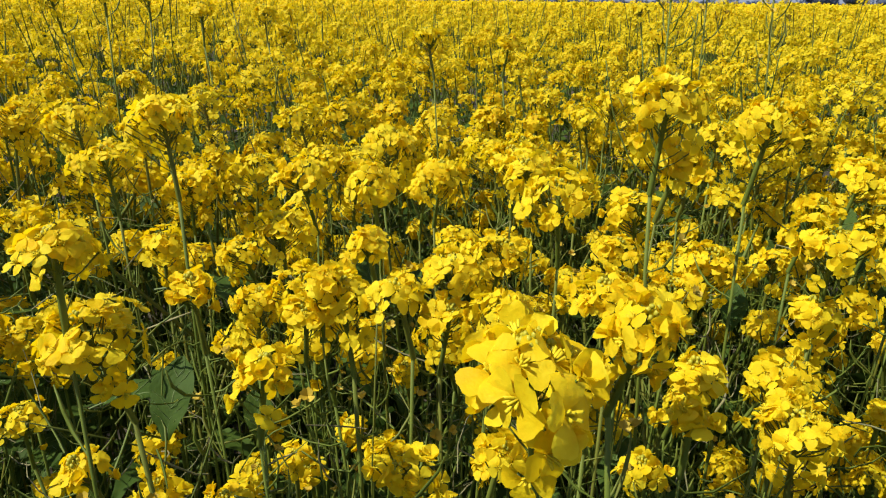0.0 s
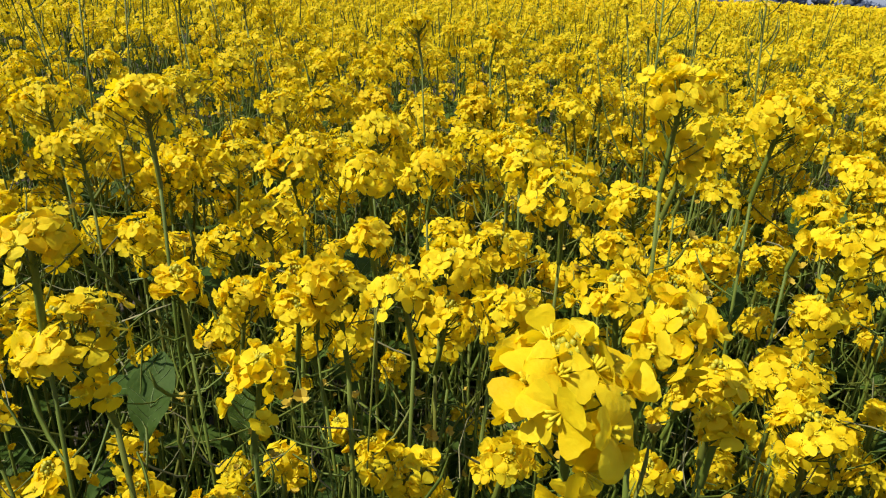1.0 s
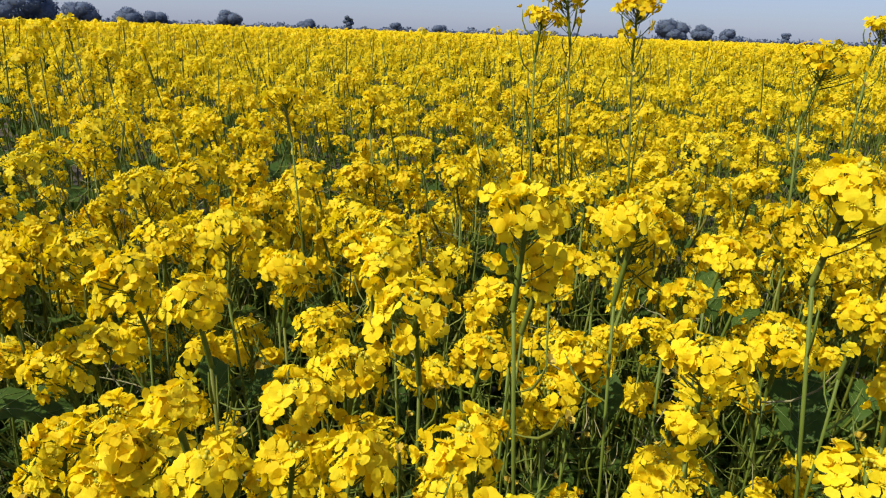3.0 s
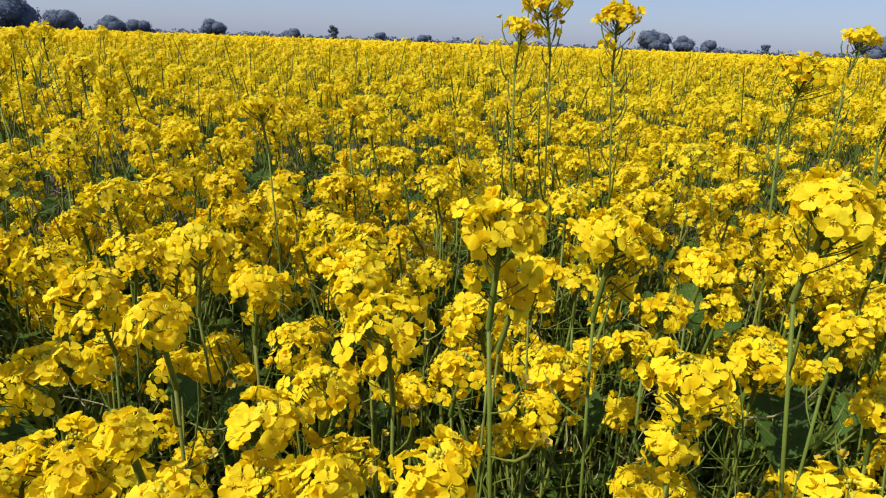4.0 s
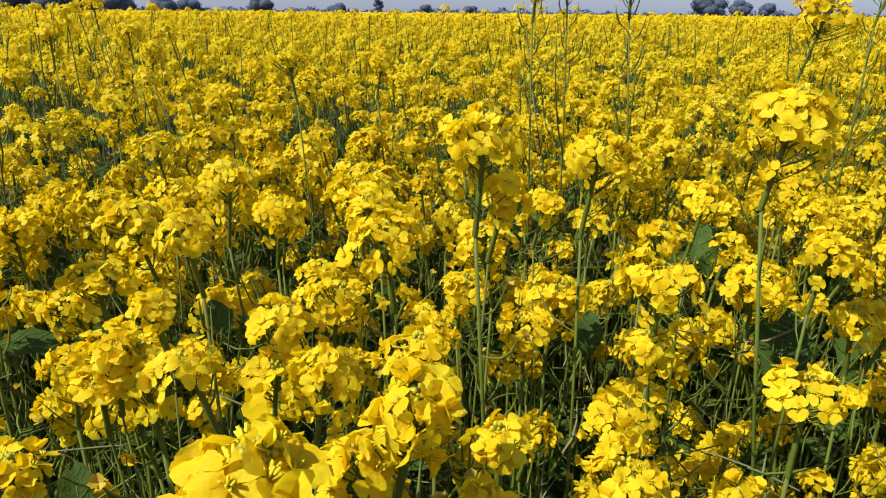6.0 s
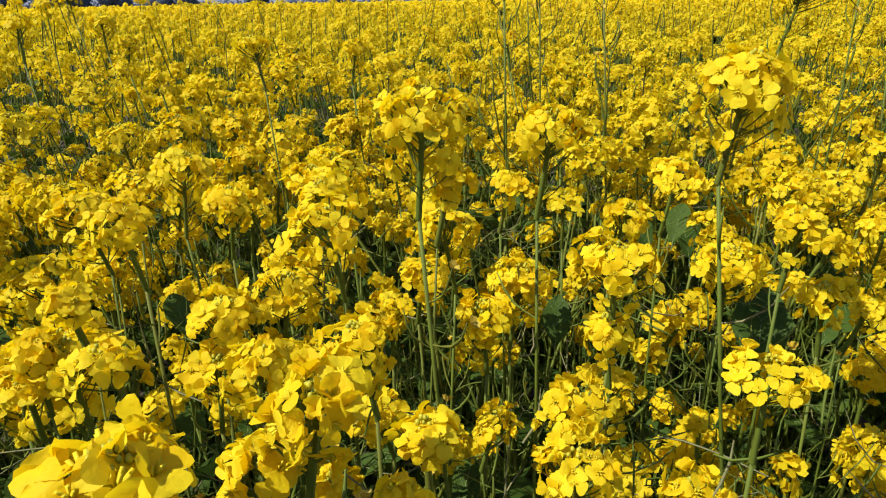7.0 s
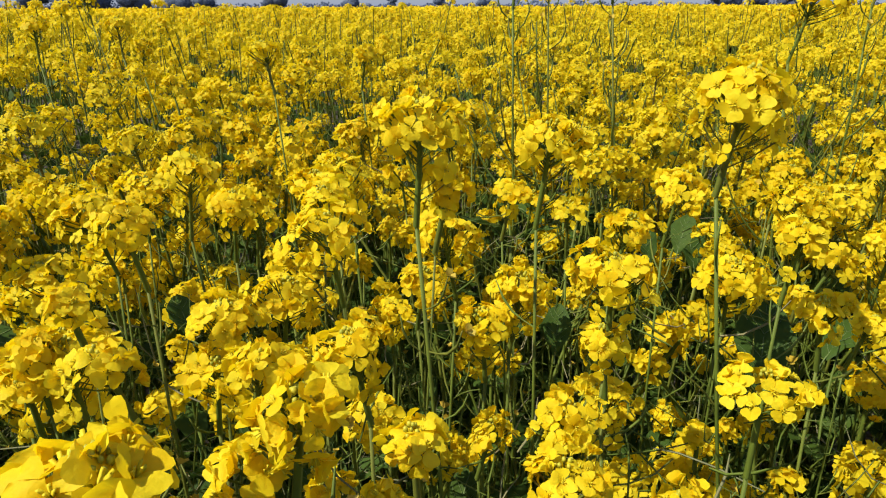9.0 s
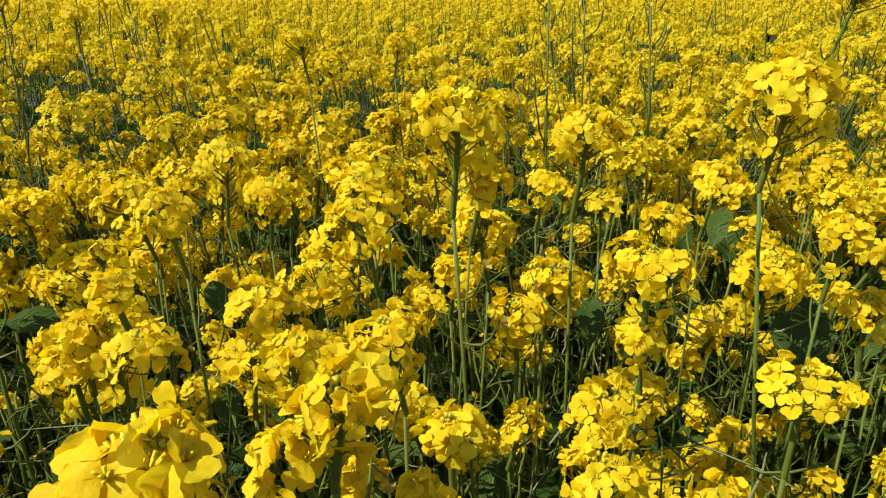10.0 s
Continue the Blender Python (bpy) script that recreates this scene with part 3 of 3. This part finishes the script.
def head_heap(seed, width, fine, low=.05):
    rng = random.Random(seed)
    tall = rng.uniform(.62, 1.0)
    radius, layout = head_layout(rng, width, tall, 1.0)
    h = Heap()
    for p, face, s in layout:
        add_flower(h, rng, facing(face, rng.uniform(0, 6.3), s, p - face * s * .25), fine)
    add_stalks(h, rng, radius, layout[::2] if fine else [], tall, 2, low)
    add_buds(h, rng, radius, tall, 5 if fine else 2, 3)
    return h


kinds = []
for k in range(8):
    rng = random.Random(300 + k)
    kind = tagged(new("mustard_plant"), "flowering mustard plant among many of its kind", "plant", "mustard plants")
    width = rng.uniform(.045, .075)
    neck = Vector((rng.uniform(-.04, .04), rng.uniform(-.04, .04), 1.0))
    part("flower_head", head_heap(700 + k, width, 1, .03).mesh("flower_head", HEAD_MATERIALS), kind, "domed cluster of yellow flowers", Matrix.Translation(neck))
    line = stem_line((0, 0, 0), neck - Vector((0, 0, .05)), rng)
    h = Heap()
    tube(h, line, [.0019 - .00007 * i for i in range(10)], 6)
    part("stem", h.mesh("stem", [STEM]), kind)
    for i in (5, 6, 7):
        s = rng.uniform(.06, .12)
        m = Matrix.Translation(line[i]) @ Matrix.Rotation(rng.uniform(0, 6.3), 4, "Z") @ Matrix.Rotation(-rng.uniform(.2, .9), 4, "Y") @ Matrix.Translation((.17 * s, 0, 0)) @ Matrix.Scale(s, 4)
        part("leaf", leaf_meshes[rng.randint(0, 7)], kind, "", m)
    # a side branch with a smaller head
    b = neck + Vector((rng.uniform(-.07, .07), rng.uniform(-.07, .07), -rng.uniform(.05, .14)))
    part("side_head", head_heap(740 + k, rng.uniform(.03, .045), 1, .02).mesh("flower_head", HEAD_MATERIALS), kind, "smaller cluster of yellow flowers", Matrix.Translation(b))
    h = Heap()
    tube(h, bend(line[6], b - Vector((0, 0, .03)), (0, 0, -.02), 5, rng), [.0017, .0016, .0015, .0014, .0013, .0012], 5)
    part("branch", h.mesh("branch", [STEM]), kind)
    kinds.append(kind)

rng = random.Random(77)
taken = [(x, y) for x, y, z, w in placed]
count, tries, firsts = 0, 0, []
while count < 299 - len(placed) and tries < 6000:
    tries += 1
    a, r = rng.uniform(-.98, .98), math.sqrt(rng.uniform(.45 ** 2, 1.5 ** 2))
    x, y = EYE_XY[0] + r * math.sin(a), EYE_XY[1] + r * math.cos(a)
    if min((x - p) ** 2 + (y - q) ** 2 for p, q in taken) < (.062 if r < 1.05 else .055) ** 2:
        continue
    z = rng.gauss(1.07, .045) if r > .9 else rng.uniform(.95, 1.06) if r > .6 else rng.uniform(.90, 1.0)
    m = Matrix.Translation((x, y, 0)) @ Matrix.Rotation(rng.uniform(0, 6.3), 4, "Z") @ Matrix.Diagonal((1, 1, max(.84, min(1.2, z)), 1))
    if count < 8:
        firsts.append(m)
    else:
        copy_thing(kinds[rng.randint(0, 7)], m)
    taken.append((x, y))
    count += 1

for kind, m in zip(kinds, firsts):
    kind.matrix_basis = m

# ---- the crop further off ----
nrng = np.random.default_rng(11)


def scatter(inner, outer, per_m2, spread):
    """Random places in the sector ahead between two radii."""
    n = int(spread * (outer ** 2 - inner ** 2) * per_m2)
    i = np.arange(n) + nrng.uniform(0, 1)
    u = (i * .7548777 + nrng.normal(0, .012, n)) % 1
    v = (i * .5698403 + nrng.normal(0, .012, n)) % 1
    r = np.sqrt(inner ** 2 + (outer ** 2 - inner ** 2) * u)
    a = spread * (2 * v - 1)
    return EYE_XY[0] + r * np.sin(a), EYE_XY[1] + r * np.cos(a), r


GAPS = [(-.50, 1.28, .15), (-.68, 1.55, .20), (-.98, 1.85, .22), (-1.25, 2.2, .22), (-.11, 1.06, .08), (-.17, .86, .08)]


def open_ground(x, y):
    """Whether a place lies in one of the thin spots of the crop."""
    return np.any([(x - a) ** 2 + (y - b) ** 2 < r * r for a, b, r in GAPS], axis=0)


def canopy(x, y):
    """The crop's uneven height."""
    return 1.08 + .03 * np.sin(1.9 * x + .7) * np.cos(1.3 * y) + .03 * np.sin(.61 * y + .4 * x)


def poses(x, y, z, low, high, tilt=.35):
    n = len(x)
    s, a = nrng.uniform(low, high, n), nrng.uniform(0, 2 * np.pi, n)
    tx, ty = nrng.normal(0, tilt * .5, n), nrng.normal(0, tilt * .5, n)
    m = np.zeros((n, 4, 4))
    c, d = np.cos(a), np.sin(a)
    m[:, 0, 0], m[:, 0, 1], m[:, 0, 2] = c, -d, tx
    m[:, 1, 0], m[:, 1, 1], m[:, 1, 2] = d, c, ty
    m[:, 2, 0], m[:, 2, 1], m[:, 2, 2] = -tx * c - ty * d, tx * d - ty * c, 1
    m[:, :3, :3] *= s[:, None, None]
    m[:, 0, 3], m[:, 1, 3], m[:, 2, 3], m[:, 3, 3] = x, y, z, 1
    return m


def simple_head(seed, flowers, width, size, stalk):
    """A head seen from some way off: each flower a bent cross of two quads."""
    rng = random.Random(seed)
    h = Heap()
    for i in range(flowers):
        th = radians(12 + 98 * ((i + .5) / flowers) ** .75)
        ph = i * 2.4 + rng.uniform(-.4, .4)
        d = Vector((math.sin(th) * math.cos(ph), math.sin(th) * math.sin(ph), math.cos(th) * .72))
        face = (d + Vector((rng.uniform(-.45, .45), rng.uniform(-.45, .45), rng.uniform(0, .7)))).normalized()
        m = np.array(facing(face, rng.uniform(0, 6.3), size * rng.uniform(.8, 1.2), d * width * .5 * rng.uniform(.8, 1.1)))
        if flowers > 12:
            for k in range(2):
                t = k * 1.57
                c, s = math.cos(t), math.sin(t)
                v = np.array([(-1, -.42, .18), (-1, .42, .22), (0, -.2, -.06), (0, .2, -.06), (1, -.42, .2), (1, .42, .16)]) * np.array([1, 1, rng.uniform(.3, 1.6)])
                v = v @ np.array([[c, -s, 0], [s, c, 0], [0, 0, 1]]).T
                h.add(v @ m[:3, :3].T + m[:3, 3], [(0, 2, 3, 1), (2, 4, 5, 3)], 0)
        else:
            v = np.array([(-1, -.7, .2), (.1, -1, -.1), (1, .6, .2), (-.2, 1, -.1)])
            h.add(v @ m[:3, :3].T + m[:3, 3], [(0, 1, 2, 3)], 0)
    if stalk:
        tube(h, [(0, 0, -stalk), (0, 0, width * .2)], (.0032, .0024), 3, 2, False)
    return h.arrays()


def stand(name, label, inner, outer, per_m2, templates, low, high, sd, spread=.92):
    x, y, r = scatter(inner, outer, per_m2, spread)
    z = canopy(x, y) + nrng.normal(0, sd, len(x)) - np.where(nrng.uniform(0, 1, len(x)) < .45, nrng.uniform(.02, .15, len(x)), 0)
    z = np.minimum(z, canopy(x, y) + .10)
    z = np.where(open_ground(x, y) & (nrng.uniform(0, 1, len(x)) < .8), z - nrng.uniform(.12, .3, len(x)), z)
    tall = nrng.uniform(0, 1, len(x)) < (.08 if inner < 3 else .12 if inner < 8 else .05)
    z = np.where(tall, canopy(x, y) + np.where(r < 1.9, nrng.uniform(.05, .11, len(x)), np.where(r < 3.4, nrng.uniform(.06, .20, len(x)), np.where(r < 8, nrng.uniform(.06, .24, len(x)), nrng.uniform(.08, .22, len(x))))), z)
    z = z - np.clip((r - 6) * .008, 0, .05)
    m = poses(x, y, z, low, high)
    m[tall, :3, :3] *= .8
    which = nrng.integers(0, len(templates), len(x))
    h = Heap()
    for k, t in enumerate(templates):
        h.repeat(t, m[which == k])
    return tagged(new(name, h.mesh(name, HEAD_MATERIALS)), label, "crop", kind="stuff")


def with_stem(h, length):
    tube(h, [(0, 0, -length), (.01, 0, -length * .5), (0, 0, -.03)], (.0024, .0021, .0017), 4, 2, False)
    return h.arrays()


stand("mustard_crop", "dense flowering mustard crop with yellow heads on green stems", .9, 1.55, 165,
      [with_stem(head_heap(500 + k, random.Random(k).uniform(.045, .066), 1, .02), .5) for k in range(7)], .85, 1.15, .045)
stand("mustard_crop", "dense flowering mustard crop with many yellow heads", 1.55, 2.5, 130,
      [with_stem(head_heap(520 + k, random.Random(k).uniform(.048, .072), 0, .02), .4) for k in range(7)], .85, 1.2, .045)
stand("mustard_crop", "dense flowering mustard crop with countless small yellow heads", 2.5, 3.6, 125,
      [simple_head(540 + k, 28, random.Random(k).uniform(.05, .072), .0078, .4) for k in range(7)], .85, 1.2, .045)
stand("mustard_crop", "dense yellow mustard crop in the middle of the field", 3.6, 8, 88,
      [simple_head(600 + k, 17, random.Random(k).uniform(.05, .075), .0092, .35) for k in range(6)], .85, 1.3, .05)
stand("mustard_crop", "yellow mustard crop thinning into the distance", 8, 20, 36,
      [simple_head(640 + k, 12, .08, .018, .15) for k in range(5)], .9, 1.5, .055, .86)
stand("mustard_crop", "far yellow mustard crop", 20, 60, 8,
      [simple_head(660 + k, 7, .13, .05, 0) for k in range(4)], .8, 1.3, .05, .82)
# small late heads low between the taller plants
low_heads = [with_stem(head_heap(560 + k, random.Random(k).uniform(.028, .050), 0, .02), .35) for k in range(6)]
n = 330
r, a = np.sqrt(nrng.uniform(.42 ** 2, 1.3 ** 2, n)), nrng.uniform(-.95, .95, n)
a = np.where((r < .62) & (a < -.25), -a, a)
m = poses(EYE_XY[0] + r * np.sin(a), EYE_XY[1] + r * np.cos(a), np.where(r > .62, .08, 0) + nrng.uniform(.88, 1.01, n), .8, 1.15, .6)
h = Heap()
for k, t in enumerate(low_heads):
    h.repeat(t, m[k::6])
tagged(new("mustard_shoots", h.mesh("mustard_shoots", HEAD_MATERIALS)), "small late yellow mustard shoots low between the stems", "crop", kind="stuff")
# the crop beside and behind the eye
for sign in (-1, 1):
    n = 1300
    r = np.sqrt(nrng.uniform(.62 ** 2, 3.8 ** 2, n))
    a = sign * nrng.uniform(.95, 3.16, n)
    x, y = EYE_XY[0] + r * np.sin(a), EYE_XY[1] + r * np.cos(a)
    h = Heap()
    h.repeat(simple_head(680, 12, .075, .016, .95), poses(x, y, canopy(x, y) + nrng.normal(0, .05, n) - .05, .85, 1.3))
    n = 3500
    r = np.sqrt(nrng.uniform(3.8 ** 2, 13 ** 2, n))
    a = sign * nrng.uniform(.90, 3.16, n)
    x, y = EYE_XY[0] + r * np.sin(a), EYE_XY[1] + r * np.cos(a)
    h.repeat(simple_head(690, 9, .09, .028, .5), poses(x, y, canopy(x, y) + nrng.normal(0, .05, n) - .05, .85, 1.4))
    tagged(new("mustard_crop", h.mesh("mustard_crop", HEAD_MATERIALS)), "yellow mustard crop beside and behind the eye", "crop", kind="stuff")
tagged(ring_sheet("far_field", [19, 22, 26, 31, 37, 44, 52, 62, 74, 88, 105, 125, 145], 360, 0.95, FAR_CROP, 0.05),
       "distant flat yellow mustard field", "crop", kind="stuff")

# ---- undergrowth between the stems ----
rng = random.Random(21)
h = Heap()
for k in range(480):
    a, r = rng.uniform(-1.0, 1.0), math.sqrt(rng.uniform(.22 ** 2, 2.3 ** 2))
    x, y = EYE_XY[0] + r * math.sin(a), EYE_XY[1] + r * math.cos(a)
    top = (x + rng.uniform(-.07, .07), y + rng.uniform(-.07, .07), rng.uniform(.72, 1.02))
    w = rng.uniform(.0007, .0018)
    tube(h, bend((x, y, 0.0), top, (rng.uniform(-.03, .03), rng.uniform(-.03, .03), 0), 4, rng), (w * 1.3, w * 1.2, w, w * .9, w * .6), 4, 0, False)
tagged(new("green_stems", h.mesh("green_stems", [STEM])), "thicket of thin green mustard stems", "undergrowth", kind="stuff")
h = Heap()
for k in range(10000):
    a, r = rng.uniform(-1.0, 1.0), math.sqrt(rng.uniform(.22 ** 2, 1.6 ** 2))
    p = Vector((EYE_XY[0] + r * math.sin(a), EYE_XY[1] + r * math.cos(a), rng.uniform(.70, 1.07)))
    d = Vector((rng.uniform(-1, 1), rng.uniform(-1, 1), rng.uniform(-.25, .9))).normalized() * rng.uniform(.02, .075)
    w = rng.uniform(.0005, .0011)
    tube(h, bend(p, p + d, (rng.uniform(-.006, .006), rng.uniform(-.006, .006), rng.uniform(-.014, .006)), 3, rng), (w * .8, w, w, w * .4), 3, 0 if k % 5 else 1, False)
tagged(new("seed_pods", h.mesh("seed_pods", [STEM, DRY])), "tangle of thin green pods and dry stalks", "undergrowth", kind="stuff")
h = Heap()
under = [leaf_arrays(random.Random(60 + k), .2 if k % 2 else .3, k % 2 == 0).arrays() for k in range(5)]
for t in under:
    n = 420
    a, r = nrng.uniform(-1, 1, n), np.sqrt(nrng.uniform(.2 ** 2, 2.2 ** 2, n))
    m = np.zeros((n, 4, 4))
    for i in range(n):
        q = Matrix.Translation((EYE_XY[0] + r[i] * math.sin(a[i]), EYE_XY[1] + r[i] * math.cos(a[i]), nrng.uniform(.35, .95))) @ Matrix.Rotation(nrng.uniform(0, 6.3), 4, "Z") \
            @ Matrix.Rotation(-nrng.uniform(-.3, 1.2), 4, "Y") @ Matrix.Rotation(nrng.uniform(-.6, .6), 4, "X") @ Matrix.Scale(nrng.uniform(.035, .075) * (2 if r[i] > 1.1 else 1), 4)
        m[i] = np.array(q)
    h.repeat(t, m)
blade = Heap()
blade.add([(0, 0, 0), (.3, -.26, .06), (.3, .26, .07), (.3, 0, 0), (.7, -.24, -.03), (.7, .22, -.05), (.7, 0, -.1), (1, 0, -.28)],
          [(0, 3, 1), (0, 2, 3), (1, 3, 6, 4), (3, 2, 5, 6), (4, 6, 7), (6, 5, 7)])
near_spots, far_spots = scatter(.9, 3.8, 170, .95), scatter(3.8, 8, 55, .95)
bx, by = np.concatenate([near_spots[0], far_spots[0]]), np.concatenate([near_spots[1], far_spots[1]])
bm4 = np.zeros((len(bx), 4, 4))
for i in range(len(bx)):
    bm4[i] = np.array(Matrix.Translation((bx[i], by[i], nrng.uniform(.35, .92))) @ Matrix.Rotation(nrng.uniform(0, 6.3), 4, "Z") @ Matrix.Rotation(-nrng.uniform(-.2, 1.1), 4, "Y")
                      @ Matrix.Scale(nrng.uniform(.07, .15), 4))
h.repeat(blade.arrays(), bm4)
sn = 7000
sr, sa = np.sqrt(nrng.uniform(.5 ** 2, 8.0 ** 2, sn)), nrng.uniform(.95, 5.33, sn)
sm4 = np.zeros((sn, 4, 4))
for i in range(sn):
    sm4[i] = np.array(Matrix.Translation((EYE_XY[0] + sr[i] * math.sin(sa[i]), EYE_XY[1] + sr[i] * math.cos(sa[i]), nrng.uniform(.3, .95))) @ Matrix.Rotation(nrng.uniform(0, 6.3), 4, "Z")
                      @ Matrix.Rotation(-nrng.uniform(-.2, 1.1), 4, "Y") @ Matrix.Scale(nrng.uniform(.10, .20) * (1.3 if sr[i] > 3.6 else 1), 4))
h.repeat(blade.arrays(), sm4)
tagged(new("lower_leaves", h.mesh("lower_leaves", [LEAF])), "shaded green leaves low between the stems", "undergrowth", kind="stuff")


# ---- trees on the skyline ----
def far_tree(x, y, height, width, label, low=.25, seed=0):
    rng = random.Random(seed)
    tree = tagged(new("tree"), label, "tree", "trees on the skyline")
    tree.location = (x, y, 0)
    h = Heap()
    tube(h, bend((0, 0, 0), (rng.uniform(-.3, .3), 0, height * .7), (rng.uniform(-.3, .3), 0, 0), 6, rng, .05), [height * .035 * (1.2 - .14 * i) for i in range(7)], 8)
    tips = []
    for k in range(7):
        a = k * .9 + rng.uniform(-.3, .3)
        tip = Vector((math.cos(a) * width * .27, math.sin(a) * width * .27, height * rng.uniform(low + .2, .72)))
        tube(h, bend((0, 0, height * rng.uniform(.2, .5)), tip, (0, 0, height * .06), 4, rng, .04), [height * .014 * (1.1 - .2 * i) for i in range(5)], 6)
        tips.append(tip)
    part("trunk", h.mesh("trunk", [BARK]), tree)
    tips += [Vector((rng.uniform(-.2, .2) * width, rng.uniform(-.2, .2) * width, height * rng.uniform(.5, .8))) for k in range(5)]
    h = Heap()
    quad = np.array([(-1, -.5, 0), (0, -.8, .15), (1, 0, 0), (0, .8, -.15)])
    for tip in tips:
        lump = width * rng.uniform(.24, .33)
        core = bmesh.new()
        bmesh.ops.create_icosphere(core, subdivisions=2, radius=1.0)
        v = []
        for c in core.verts:
            k = .92 + .16 * noise.noise(c.co * 2.3 + tip)
            v.append((tip.x + c.co.x * lump * k, tip.y + c.co.y * lump * k, max(height * low, tip.z + c.co.z * lump * k * .75)))
        h.add(v, [tuple(c.index for c in f.verts) for f in core.faces])
        core.free()
        for k in range(260):
            d = Vector((rng.gauss(0, 1), rng.gauss(0, 1), rng.gauss(0, .8))).normalized() * rng.uniform(.86, 1.08)
            p = tip + Vector((d.x * lump, d.y * lump, d.z * lump * .75))
            p.z = max(p.z, height * low)
            q = np.array(facing((rng.gauss(0, 1), rng.gauss(0, 1), rng.gauss(.3, 1)), rng.uniform(0, 6), width * rng.uniform(.014, .030), p))
            h.add(quad @ q[:3, :3].T + q[:3, 3], [(0, 1, 2, 3)])
    # the crown's haze lies in its leaf colour, not in the air
    part("crown", h.mesh("crown", [HAZED_LEAF]), tree, "tree crown with distance haze put into its blue-grey colour")
    return tree


for k, (x, y, height, width) in enumerate([(-103, 152, 6.4, 7), (-91, 150, 7.2, 12.5), (-78.5, 150, 5.4, 7.0), (-70, 153, 4.0, 6.0), (-65, 155, 3.4, 5), (-46.5, 150, 4.2, 5.0), (-31, 156, 2.7, 4),
                                           (-20.7, 150, 4.6, 2.2), (-11, 158, 3.0, 3), (-1, 157, 2.9, 3.5), (49.8, 150, 6.0, 6.6), (57.5, 153, 4.6, 4.6), (63, 151, 3.7, 3.8),
                                           (80, 160, 4.0, 2.0), (101, 150, 6.0, 9.0), (109, 152, 5.2, 8.0)]):
    far_tree(x, y, height, width, "broad-crowned tree on the far field edge, haze put into its leaf colour", .06, 50 + k)
rng = random.Random(8)
h = Heap()
quad = np.array([(-1, -.5, 0), (0, -.8, .15), (1, 0, 0), (0, .8, -.15)])
for k in range(9000):
    x = rng.uniform(-150, 160)
    top = 1.3 + .6 * abs(math.sin(x * .21) * math.sin(x * .057 + 1)) + .4 * math.sin(x * 1.3)
    p = (x, 158 + rng.uniform(-3, 3), max(.6, top) * rng.uniform(.05, 1) ** .7)
    q = np.array(facing((rng.gauss(0, 1), rng.gauss(0, 1), rng.gauss(0, 1)), rng.uniform(0, 6), rng.uniform(.15, .4), p))
    h.add(quad @ q[:3, :3].T + q[:3, 3], [(0, 1, 2, 3)])
# the scrub takes the same blue-grey, with the haze in its colour
tagged(new("far_hedge", h.mesh("far_hedge", [HAZED_LEAF], False)), "low scrub along the far field edge, haze put into its colour", "hedge", kind="stuff")
